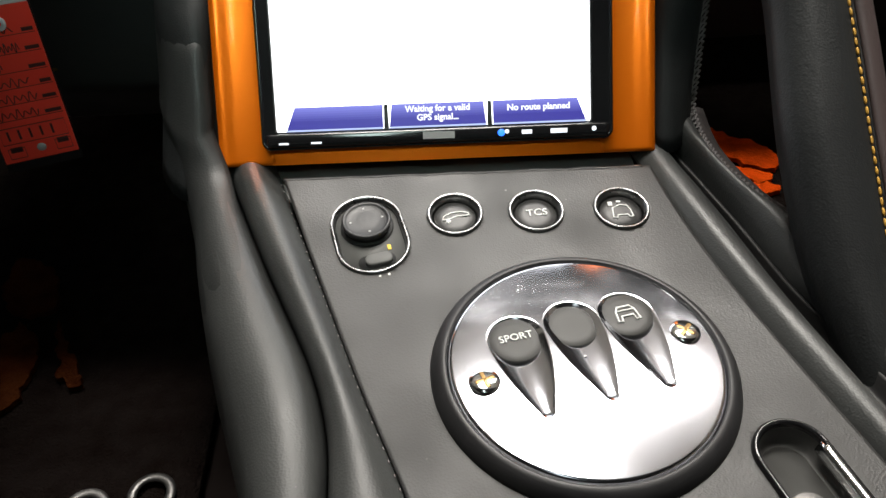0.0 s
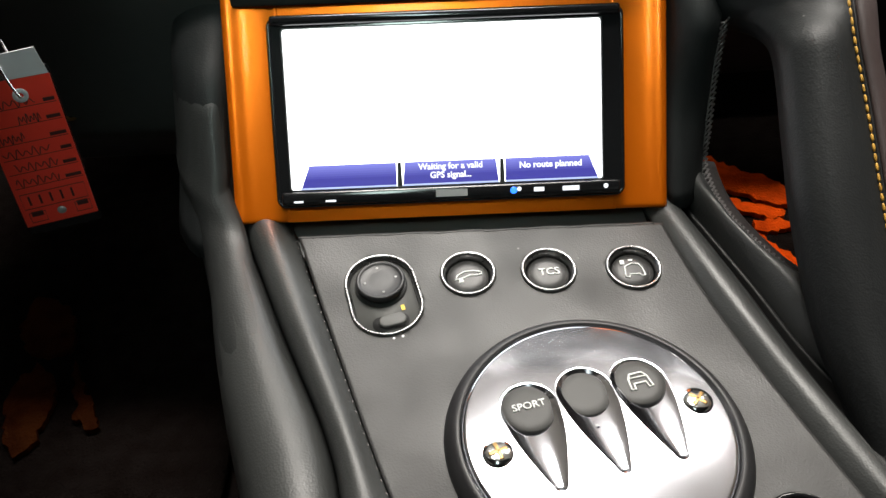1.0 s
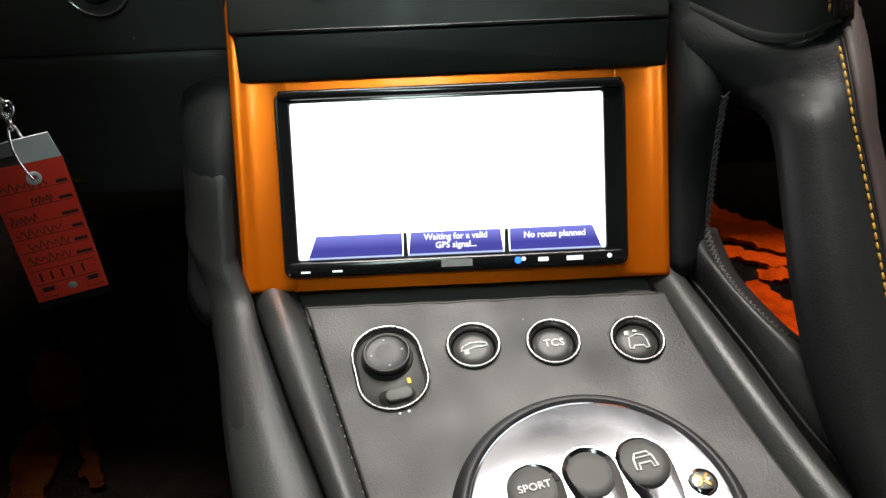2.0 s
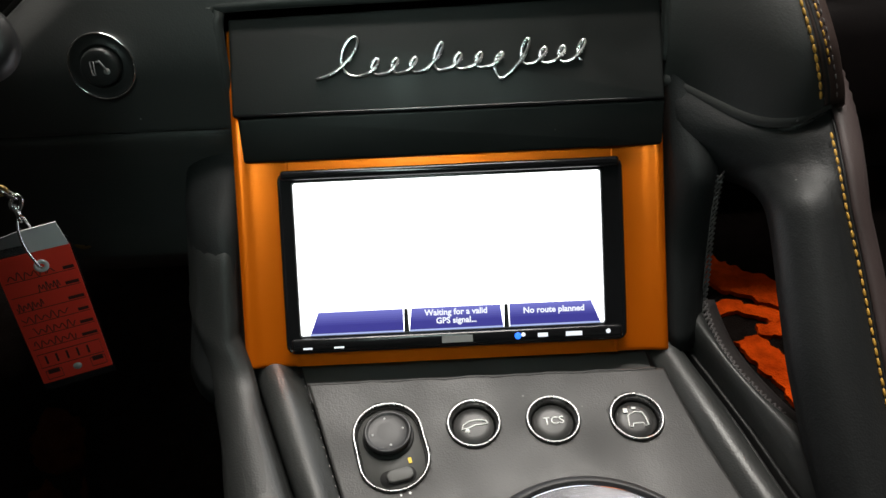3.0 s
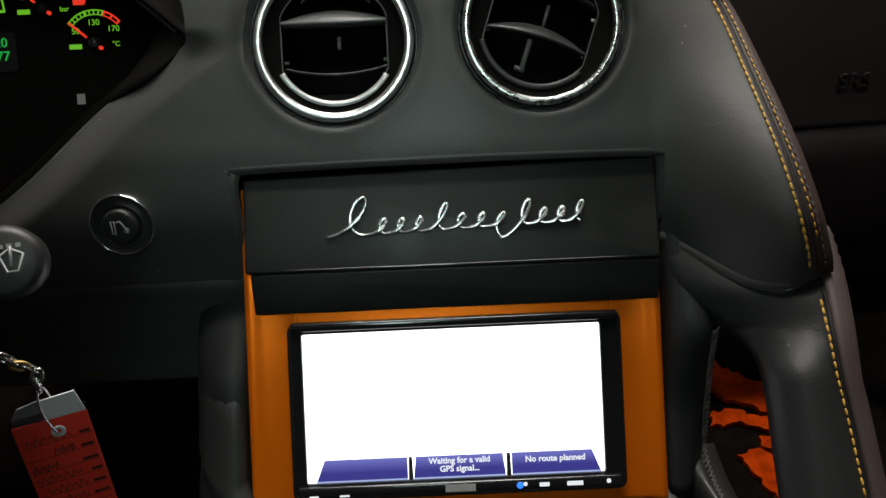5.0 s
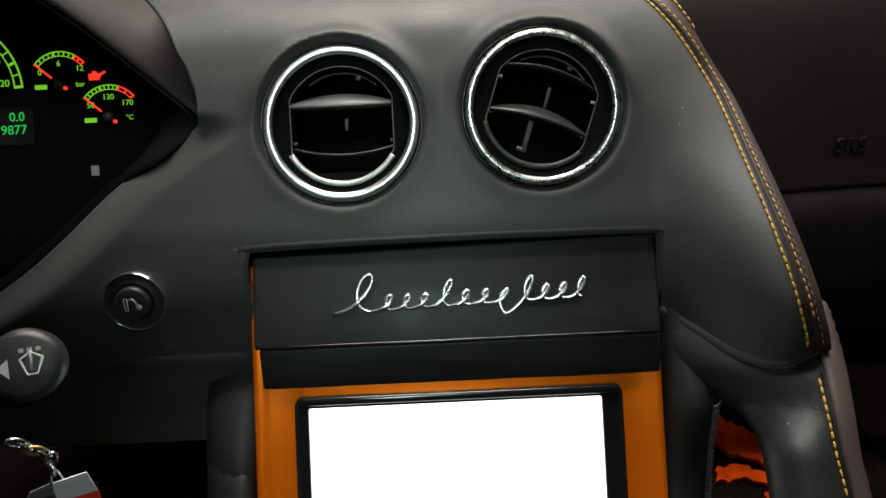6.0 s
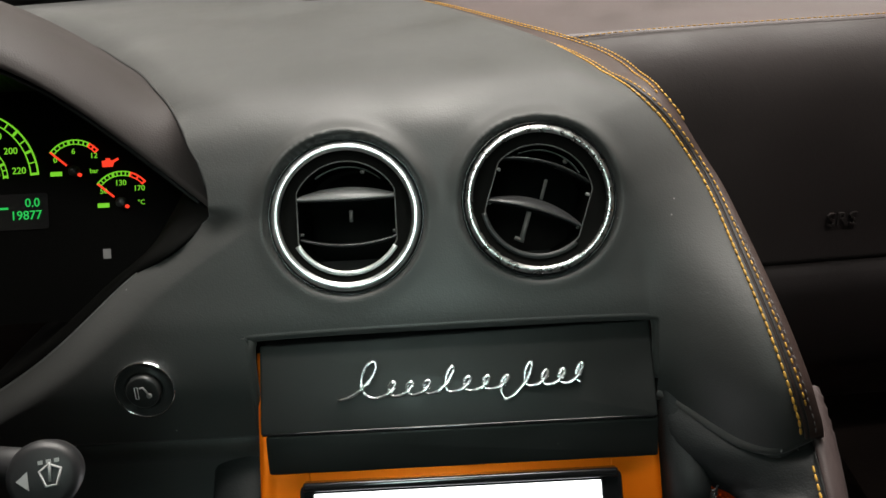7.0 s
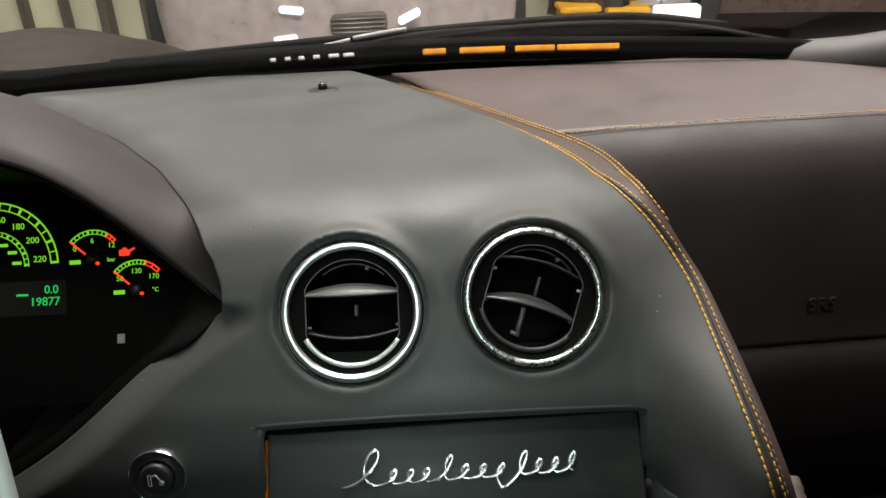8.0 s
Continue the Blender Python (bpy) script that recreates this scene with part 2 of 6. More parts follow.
def spline(pts, n):
    """Catmull-Rom through the points, n samples even along the length."""
    p = np.array(pts, float)
    q = np.vstack([2 * p[0] - p[1], p, 2 * p[-1] - p[-2]])
    out = []
    for i in range(1, len(q) - 2):
        for t in np.linspace(0, 1, 24, endpoint=False):
            a, b, c, d = q[i - 1], q[i], q[i + 1], q[i + 2]
            out.append(0.5 * (2 * b + (c - a) * t + (2 * a - 5 * b + 4 * c - d) * t * t + (3 * b - 3 * c + d - a) * t ** 3))
    out.append(p[-1])
    out = np.array(out)
    s = np.concatenate([[0], np.cumsum(np.linalg.norm(np.diff(out, axis=0), axis=1))])
    w = np.linspace(0, s[-1], n)
    return np.stack([np.interp(w, s, out[:, k]) for k in range(out.shape[1])], 1)


def sheet(rows, closed=False, keep=None):
    """A mesh from rows of points, all of the same length."""
    bm = bmesh.new()
    vs = [[bm.verts.new(p) for p in r] for r in rows]
    for i in range(len(vs) - 1):
        m = len(vs[i])
        for j in range(m if closed else m - 1):
            f = (vs[i][j], vs[i][(j + 1) % m], vs[i + 1][(j + 1) % m], vs[i + 1][j])
            if keep is None or keep(sum((v.co for v in f), Vector()) / 4):
                bm.faces.new(f)
    bmesh.ops.delete(bm, geom=[v for v in bm.verts if not v.link_faces], context="VERTS")
    return bm


def loft(sections, n_along, n_across, closed=False):
    """Smooth surface through cross sections of equal point counts."""
    dense = [spline(s, n_across) for s in sections]
    cols = [spline([d[j] for d in dense], n_along) for j in range(n_across)]
    return sheet([[c[i] for c in cols] for i in range(n_along)], closed)


def tube(pts, radius, seg=8, closed=False, bm=None, flat=1.0):
    """A round rod along the points."""
    bm = bm or bmesh.new()
    p = [Vector(q) for q in pts]
    rings = []
    ref = Vector((0, 0, 1))
    for i, c in enumerate(p):
        if closed:
            d = p[(i + 1) % len(p)] - p[i - 1]
        else:
            d = p[min(i + 1, len(p) - 1)] - p[max(i - 1, 0)]
        d.normalize()
        a = d.cross(ref)
        if a.length < 0.05:
            a = d.cross(Vector((0, 1, 0)))
        a.normalize()
        b = a.cross(d)
        r = radius(i / max(len(p) - 1, 1)) if callable(radius) else radius
        rings.append([bm.verts.new(c + (a * math.cos(k * math.tau / seg) + b * math.sin(k * math.tau / seg) * flat) * r) for k in range(seg)])
    for i in range(len(rings) - (0 if closed else 1)):
        r, s = rings[i], rings[(i + 1) % len(rings)]
        for k in range(seg):
            bm.faces.new((r[k], r[(k + 1) % seg], s[(k + 1) % seg], s[k]))
    if not closed:
        bm.faces.new(rings[0])
        bm.faces.new(rings[-1])
    return bm


def frame_at(origin, right, up):
    """A matrix whose local x is right, y up along the surface and z out of it."""
    x = Vector(right).normalized()
    y = Vector(up)
    y = (y - x * y.dot(x)).normalized()
    z = x.cross(y)
    m = Matrix((x, y, z)).transposed().to_4x4()
    m.translation = origin
    return m


def lathe(profile, m, seg=48, cap=True, squash=(1, 1)):
    """Turns a profile of (radius, height) round the local z of m."""
    bm = bmesh.new()
    rings = []
    for r, h in profile:
        if r < 1e-6:
            rings.append([bm.verts.new(m @ Vector((0, 0, h)))])
        else:
            rings.append([bm.verts.new(m @ Vector((r * squash[0] * math.cos(k * math.tau / seg), r * squash[1] * math.sin(k * math.tau / seg), h))) for k in range(seg)])
    for a, b in zip(rings, rings[1:]):
        if len(a) == 1 and len(b) == 1:
            continue
        for k in range(seg):
            f = [a[k % len(a)], a[(k + 1) % len(a)], b[(k + 1) % len(b)], b[k % len(b)]]
            f = list(dict.fromkeys(f))
            bm.faces.new(f)
    return bm


def slab(outline, z0, z1, m, bevel=0.0, bm=None):
    """A plate with the given outline (local x, y) from z0 up to z1, its upper edge rounded."""
    bm = bm or bmesh.new()
    c = np.mean(np.array(outline, float), axis=0)
    levels = [(0, z0), (0, z1)]
    if bevel:
        levels = [(0, z0), (0, z1 - bevel), (bevel * 0.3, z1 - bevel * 0.3), (bevel, z1)]
    size = np.abs(np.array(outline) - c).max(axis=0)
    rings = []
    for inset, z in levels:
        k = np.maximum(1 - inset / size, 0.1)
        rings.append([bm.verts.new(m @ Vector((c[0] + (x - c[0]) * k[0], c[1] + (y - c[1]) * k[1], z))) for x, y in outline])
    n = len(outline)
    for a, b in zip(rings, rings[1:]):
        for j in range(n):
            bm.faces.new((a[j], a[(j + 1) % n], b[(j + 1) % n], b[j]))
    bm.faces.new(rings[0][::-1])
    bm.faces.new(rings[-1])
    return bm


def round_rect(x0, y0, x1, y1, r, n=6):
    out = []
    for cx, cy, a0 in ((x1 - r, y1 - r, 0), (x0 + r, y1 - r, 90), (x0 + r, y0 + r, 180), (x1 - r, y0 + r, 270)):
        for k in range(n + 1):
            a = radians(a0 + 90 * k / n)
            out.append((cx + r * math.cos(a), cy + r * math.sin(a)))
    return out


def flat_band(r0, r1, a0, a1, z0, z1, m, n=24):
    """A bent bar between two radii."""
    a = np.radians(np.linspace(a0, a1, n))
    rows = []
    for t in a:
        c, s = math.cos(t), math.sin(t)
        rows.append([m @ Vector((r * c, r * s, z)) for r, z in ((r0, z0), (r0, z1), (r1, z1), (r1, z0))])
    bm = sheet(rows, closed=True)
    bm.verts.ensure_lookup_table()
    bm.faces.new([bm.verts[i] for i in range(4)])
    bm.faces.new([bm.verts[len(bm.verts) - 4 + i] for i in range(4)])
    return bm


def frame_ring(outer, inner, z0, z1, m):
    """A plate with a hole: both outlines have the same number of points."""
    rows = [[m @ Vector((*p, z)) for p in o] for o, z in ((outer, z0), (outer, z1), (inner, z1), (inner, z0))]
    bm = sheet(rows, closed=True)
    return bm


def lettering(name, body, size, m, material, parent, depth=0.0003, align="CENTER", shear=0.0, label="", bold=0.0):
    cu = bpy.data.curves.new(name, "FONT")
    cu.body, cu.size, cu.extrude, cu.align_x, cu.align_y, cu.shear = body, size, depth, align, "CENTER", shear
    cu.resolution_u = 3
    cu.offset = bold
    tmp = bpy.data.objects.new(name, cu)
    scene.collection.objects.link(tmp)
    me = bpy.data.meshes.new_from_object(tmp.evaluated_get(bpy.context.evaluated_depsgraph_get()))
    bpy.data.objects.remove(tmp)
    me.transform(m)
    bm = bmesh.new()
    bm.from_mesh(me)
    return part(name, bm, material, parent, label, smooth=False)


def bar(name, x0, y0, x1, y1, m, material, parent, h=0.0004, label=""):
    return part(name, slab([(x0, y0), (x1, y0), (x1, y1), (x0, y1)], 0, h, m), material, parent, label, smooth=False)


def smooth01(t):
    t = min(max(t, 0.0), 1.0)
    return t * t * (3 - 2 * t)


def stitches(bm, pts, pitch, length, radius, seg=5):
    """Short thread loops along a line."""
    p = np.array(pts)
    s = np.concatenate([[0], np.cumsum(np.linalg.norm(np.diff(p, axis=0), axis=1))])
    at = lambda w: Vector([np.interp(w, s, p[:, k]) for k in range(3)])
    w = pitch
    while w < s[-1] - pitch:
        a, b = at(w - length / 2), at(w + length / 2)
        d = b - a
        tube([a, a + d * 0.2, a + d * 0.5, a + d * 0.8, b], lambda u: radius * (0.35 + 0.65 * math.sin(math.pi * min(max(u, 0.08), 0.92))), seg, bm=bm)
        w += pitch * random.uniform(0.94, 1.06)
    return bm


# ---- main planes ----
NAV = frame_at((0, 0.4025, 0.518), (1, 0, 0), (0, 0.584, 0.812))
ORANGE_PLANE = frame_at((0, 0.4060, 0.5095), (1, 0, 0), (0, 0.584, 0.812))
VENT_UP = (0, 0.515, 0.857)


def stack_y(z):
    """Depth of the orange surround at a height."""
    return 0.4060 + (z - 0.5095) * 0.584 / 0.812


# dashboard profile: depth and height from its lower edge to the windscreen
PROFILE = spline([(0.487, 0.613), (0.491, 0.65), (0.503, 0.68), (0.515, 0.70), (0.527, 0.72), (0.540, 0.742), (0.552, 0.762), (0.566, 0.779), (0.588, 0.789),
                  (0.62, 0.794), (0.70, 0.795), (0.80, 0.793), (0.90, 0.788), (0.985, 0.781)], 300)
EDGE_R = [(0.613, 0.188), (0.6455, 0.1828), (0.6610, 0.1783), (0.6797, 0.1732), (0.6989, 0.1688), (0.7147, 0.1654), (0.7278, 0.1624), (0.7357, 0.1594), (0.7428, 0.1553), (0.7533, 0.1483), (0.767, 0.1380), (0.7765, 0.1292), (0.7843, 0.1232),
          (0.8033, 0.1164), (0.8295, 0.1105), (0.850, 0.1060), (0.8784, 0.0988), (0.900, 0.0922), (0.917, 0.0852), (0.9599, 0.0632), (1.0414, 0.0185), (1.1513, -0.0385), (1.21, -0.070)]
# width of the brown band beside the pad, by the same measure along the profile
BAND = [(0.613, 0.0105), (0.70, 0.0095), (0.732, 0.0080), (0.750, 0.0082), (0.762, 0.0100), (0.7745, 0.0132), (0.785, 0.0165), (0.800, 0.0198), (0.8173, 0.0226), (0.8376, 0.0254), (0.8723, 0.0285), (0.900, 0.0300), (0.940, 0.0303), (1.0, 0.0270), (1.08, 0.0248), (1.18, 0.0185), (1.21, 0.0170)]
EDGE_L = [(0.613, -0.335), (0.66, -0.252), (0.70, -0.197), (0.720, -0.164), (0.733, -0.1425), (0.750, -0.1390), (0.764, -0.1430), (0.773, -0.1490), (0.788, -0.1560), (0.8187, -0.1710), (0.850, -0.1895), (0.885, -0.2090), (0.921, -0.2360), (0.965, -0.2680), (1.018, -0.3170), (1.0645, -0.3660), (1.11, -0.418), (1.21, -0.56)]
EDGE_R, EDGE_L, BAND = spline(EDGE_R, 200), spline(EDGE_L, 200), spline(BAND, 120)
VENTS = [(-0.0592, 0.5394, 0.7336), (0.0546, 0.5383, 0.7386)]


def pad_key(y, z):
    return z if y <= 0.566 else 0.779 + (y - 0.566)


def dash_point(x, y, z, xr):
    """The leather surface of the centre pad over the profile point (y, z)."""
    d = xr - x
    wing = 0.055 * smooth01((x - 0.112) / 0.065) * (1 - smooth01((z - 0.665) / 0.085)) if y < 0.56 else 0
    back = 0.030 * max(0, 1 - d / 0.05) ** 2 * smooth01((z - 0.69) / 0.06) if y < 0.56 else 0.030 * max(0, 1 - d / 0.05) ** 2 * (1 - smooth01((y - 0.56) / 0.16))
    drop = 0.014 * max(0, 1 - d / 0.035) ** 2 * smooth01((y - 0.55) / 0.07)
    out = 0.0
    for cx, cy, cz in VENTS:
        up = (y - cy) * VENT_UP[1] + (z - cz) * VENT_UP[2]
        r = math.hypot(x - cx, up)
        if r > 1e-6:
            near = 1 - smooth01((r - 0.0447) / 0.0034)
            high = (z - drop - cz) * 0.515 - (y - wing + back - cy) * 0.857
            out += (1 - near) * 0.0078 * math.exp(-((r - 0.0484) / 0.0062) ** 2) * (0.10 + 0.90 * max(0, up / r)) + near * (-0.0040 - high)
    return (x, y - wing + back - out * 0.857, z - drop + out * 0.515)


def edge_line(y0, z0, y1, z1, inset=0.0, lift=0.0):
    """Points of the pad's right edge between two places of the profile."""
    out = []
    for y, z in PROFILE:
        k = pad_key(y, z)
        if pad_key(y0, z0) <= k <= pad_key(y1, z1):
            xr = np.interp(k, EDGE_R[:, 0], EDGE_R[:, 1])
            p = dash_point(xr - inset, y, z, xr)
            out.append((p[0], p[1] - lift * 0.6, p[2] + lift * 0.8))
    return out

# ---- garage round the car ----


def box_bm(x0, y0, z0, x1, y1, z1, bevel=0.0):
    bm = bmesh.new()
    bmesh.ops.create_cube(bm, size=1)
    for v in bm.verts:
        v.co = Vector(((x0 + x1) / 2 + v.co.x * (x1 - x0), (y0 + y1) / 2 + v.co.y * (y1 - y0), (z0 + z1) / 2 + v.co.z * (z1 - z0)))
    if bevel:
        bmesh.ops.bevel(bm, geom=bm.edges[:], offset=bevel, segments=2, affect="EDGES")
    return bm


tagged(part("ground", box_bm(-12, -8, -0.1, 12, 14, 0), CONCRETE, smooth=False), "grey stained concrete garage floor", "floor", kind="structure")
tagged(part("ceiling", box_bm(-12, -8, 3.1, 12, 14, 3.2), CEILING_PAINT, smooth=False), "white painted garage ceiling", "ceiling", kind="structure")
tagged(part("wall_north", box_bm(-12, 5.6, 0, 12, 5.8, 3.1), CREAM, smooth=False), "cream panelled garage wall", "wall", kind="structure")
tagged(part("wall_south", box_bm(-12, -8.2, 0, 12, -8, 3.1), CREAM, smooth=False), "cream garage wall", "wall", kind="structure")
tagged(part("wall_west", box_bm(-12.2, -8, 0, -12, 14, 3.1), CREAM, smooth=False), "cream garage wall", "wall", kind="structure")
tagged(part("wall_east", box_bm(12, -8, 0, 12.2, 14, 3.1), CREAM, smooth=False), "cream garage wall", "wall", kind="structure")
for k in range(16):
    x = -4.6 + 0.27 * k
    w = 0.022 if k % 3 else 0.04
    tagged(part("wall_post", box_bm(x - w, 5.5, 0, x + w, 5.598, 3.1, 0.01), POST_PAINT, smooth=False), "dark brown steel post against the cream wall", "post", group="wall posts", kind="structure")
for x, y, z, sx, sy, watts, turn in LAMPS:
    fix = thing("ceiling_light", "lit white ceiling light panel placed out of view", "ceiling light", group="ceiling lights")
    part("housing", box_bm(-sx / 2 - 0.03, -sy / 2 - 0.03, 0.004, sx / 2 + 0.03, sy / 2 + 0.03, 0.05, 0.006), CEILING_PAINT, fix, smooth=False)
    part("diffuser", box_bm(-sx / 2, -sy / 2, -0.008, sx / 2, sy / 2, 0.003), LAMP_GLOW, fix, "glowing diffuser", smooth=False)
    fix.matrix_basis = pose(x, y, z, 0, 0, turn)


def parked_car(label, paint, x, y, turn, length=4.2, lit=()):
    """A low car seen far off through the windscreen."""
    car = thing("parked_car", label, "car", (0, 0, 0), group="parked cars")
    half = 0.88
    sect = []
    for u, h, w in ((-2.1, 0.45, 0.72), (-2.0, 0.68, 0.82), (-1.2, 0.78, half), (-0.7, 0.88, half), (0.1, 1.18, 0.80), (0.9, 1.18, 0.80), (1.6, 0.92, half), (2.0, 0.86, 0.84), (2.1, 0.5, 0.74)):
        top = max(h, 0.5)
        sect.append([(-w, u * length / 4.2, 0.22), (-w * 1.02, u * length / 4.2, 0.5), (-w * 0.97, u * length / 4.2, min(top, 0.74)), (-w * 0.68, u * length / 4.2, top), (0, u * length / 4.2, top + 0.03),
                     (w * 0.68, u * length / 4.2, top), (w * 0.97, u * length / 4.2, min(top, 0.74)), (w * 1.02, u * length / 4.2, 0.5), (w, u * length / 4.2, 0.22)])
    ends = [[(p[0], p[1] + s * 0.03, 0.22) for p in sect[i]] for i, s in ((0, -1), (-1, 1))]
    part("body", loft([ends[0]] + sect + [ends[1]], 70, 40), paint, car)
    for sx in (-1, 1):
        for u in (-1.3, 1.3):
            m = frame_at((sx * 0.80, u * length / 4.2, 0.31), (0, 1, 0), (0, 0, 1))
            w = part("wheel", lathe([(0.2, -0.11), (0.29, -0.11), (0.31, -0.07), (0.31, 0.07), (0.29, 0.11), (0.2, 0.11), (0.2, -0.11)], m, 32), TYRE, car)
            part("rim", lathe([(0.0, 0.1), (0.06, 0.1), (0.19, 0.085), (0.2, 0.105), (0.2, -0.1), (0, -0.1)], m, 24), STEEL, w, "silver rim")
    for sx in (-1, 1):
        m = frame_at((sx * 0.6, -2.03 * length / 4.2, 0.62), (1, 0, 0), (0, 0, 1))
        part("headlight", lathe([(0, 0.03), (0.1, 0.02), (0.13, 0.0), (0.13, -0.05), (0, -0.05)], m, 24, squash=(1.2, 0.6)), CHROME, car, "clear headlight")
        part("side_window", sheet([[(sx * 0.865, a, 0.78), (sx * 0.80, a, 1.08)] for a in np.linspace(-0.45, 1.3, 8)]), GLOSS_BLACK, car, "dark side window", thick=0.01)
    car.matrix_basis = pose(x, y, 0, 0, 0, turn)
    return car


grey_car = parked_car("silver-grey car parked before the cream wall", DARK_CAR, -0.55, 5.0, 8, 2.4)
# glowing white pieces added for bright spots of unknown source
SPOT_GLOW = glow("spot_glow", (1.0, 0.95, 0.97), 1.3)
for x, z, lean in ((-1.14, 0.325, -50), (-1.03, 0.325, 8), (-0.88, 0.348, 24), (-0.62, 0.425, -8), (-0.66, 0.300, 4), (-0.085, 0.372, 25)):
    m = Matrix.Translation(grey_car.location) @ grey_car.matrix_basis.inverted() @ Matrix.Translation((x, 3.74, z)) @ pose(0, 0, 0, 90, 0, 0) @ pose(0, 0, 0, 0, 0, lean)
    part("bright_spot", slab(round_rect(-0.055, -0.016, 0.055, 0.016, 0.014), -0.06, 0.0, m, 0.004), SPOT_GLOW, grey_car, "glowing white spot before the car front")
m = Matrix.Translation(grey_car.location) @ grey_car.matrix_basis.inverted() @ Matrix.Translation((-0.32, 3.765, 0.345)) @ pose(0, 0, 0, 90, 0, 0)
grille = part("grille", slab(round_rect(-0.13, -0.05, 0.13, 0.05, 0.03), -0.06, 0.0, m, 0.006), POST_PAINT, grey_car, "dark grille")
for k in range(4):
    part("grille_bar", slab(round_rect(-0.12, -0.035 + 0.02 * k, 0.12, -0.028 + 0.02 * k, 0.002), -0.01, 0.006, m), SATIN_METAL, grille, "grey metal bar")
parked_car("dark brown car parked at the far side", BROWN_CAR, 2.3, 5.0, 80, 3.0)
parked_car("orange car parked beside the pillar", ORANGE, 4.6, 4.3, 20)
for x0, x1, h in ((0.70, 0.90, 0.30), (0.95, 1.16, 0.28)):
    crate = thing("storage_box", "yellow plastic storage box on the garage floor", "box", (x0, 4.3, 0), group="storage boxes")
    part("body", box_bm(x0, 4.25, 0, x1, 4.45, h - 0.03, 0.012), YELLOW_BIN, crate, smooth=False)
    part("lid", box_bm(x0 - 0.008, 4.242, h - 0.03, x1 + 0.008, 4.458, h, 0.006), YELLOW_BIN, crate, smooth=False)
sign = thing("light_box", "small lit white sign box on a stand", "sign", (1.20, 3.9, 0))
part("stand", box_bm(1.18, 3.88, 0, 1.22, 3.92, 0.26, 0.004), POST_PAINT, sign, smooth=False)
part("panel", box_bm(1.09, 3.86, 0.26, 1.30, 3.94, 0.345, 0.006), glow("sign_face", (1, 0.97, 0.95), 1.4), sign, "lit white face", smooth=False)

# ---- car shell: plain closing parts ----
shell = thing("car_shell", "black cloth headliner, doors and bulkhead of the car", "car body", (0, 0, 0.25), kind="structure")
part("roof", loft([[(-0.62, 0.26, 1.10), (0, 0.27, 1.18), (0.75, 0.26, 1.10)], [(-0.62, 0, 1.12), (0, 0, 1.19), (0.75, 0, 1.12)], [(-0.62, -0.5, 1.08), (0, -0.55, 1.16), (0.75, -0.5, 1.08)], [(-0.62, -0.9, 0.95), (0, -0.9, 1.0), (0.75, -0.9, 0.95)]], 16, 16), HEADLINER, shell, thick=0.02)
part("bulkhead", box_bm(-0.85, -0.96, 0.2, 0.95, -0.92, 1.05), HEADLINER, shell, smooth=False)
part("floor_pan", box_bm(-0.85, -0.95, 0.25, 0.95, 1.1, 0.285), CARPET, shell, smooth=False)
part("door_panel", box_bm(-0.90, -0.95, 0.2, -0.86, 1.1, 0.86, 0.01), LEATHER, shell, smooth=False)
part("door_panel", box_bm(0.96, -0.95, 0.2, 1.0, 1.1, 0.86, 0.01), LEATHER, shell, smooth=False)
part("toe_board", box_bm(-0.85, 0.93, 0.25, 0.95, 0.97, 0.72), CARPET, shell, smooth=False)
part("windscreen", loft([[(-0.62, 0.93, 0.76), (-0.30, 1.0, 0.772), (0, 1.02, 0.775), (0.35, 1.0, 0.772), (0.68, 0.93, 0.76)], [(-0.6, 0.62, 0.92), (-0.3, 0.67, 0.945), (0, 0.68, 0.95), (0.35, 0.67, 0.945), (0.7, 0.62, 0.92)], [(-0.58, 0.30, 1.055), (-0.3, 0.32, 1.10), (0, 0.33, 1.11), (0.35, 0.32, 1.10), (0.7, 0.30, 1.055)]], 14, 24), GLASS, shell, "clear windscreen").visible_shadow = False
pillar_l = tube(spline([(-0.60, 0.98, 0.74), (-0.60, 0.62, 0.92), (-0.60, 0.28, 1.07), (-0.62, -0.1, 1.08)], 20), 0.03, 10)
part("pillar", pillar_l, HEADLINER, shell)
part("pillar", tube(spline([(0.375, 0.975, 0.766), (0.47, 0.90, 0.790), (0.60, 0.76, 0.86), (0.72, 0.30, 1.05), (0.75, -0.1, 1.08)], 30), 0.026, 14), PILLAR_GREY, shell, "grey pillar trim")
COWL = [(-0.62, 0.87, 0.781), (-0.45, 0.922, 0.783), (-0.342, 0.950, 0.7835), (-0.228, 0.976, 0.784), (-0.104, 0.990, 0.784), (0.023, 0.992, 0.784), (0.148, 0.983, 0.783), (0.269, 0.966, 0.782), (0.383, 0.945, 0.780), (0.41, 0.938, 0.778)]
part("cowl", loft([COWL, [(x, y + 0.010, z + 0.024 - 0.012 * max(0, x)) for x, y, z in COWL]], 4, 40), VOID_BLACK, shell, "black windscreen border", thick=0.004)
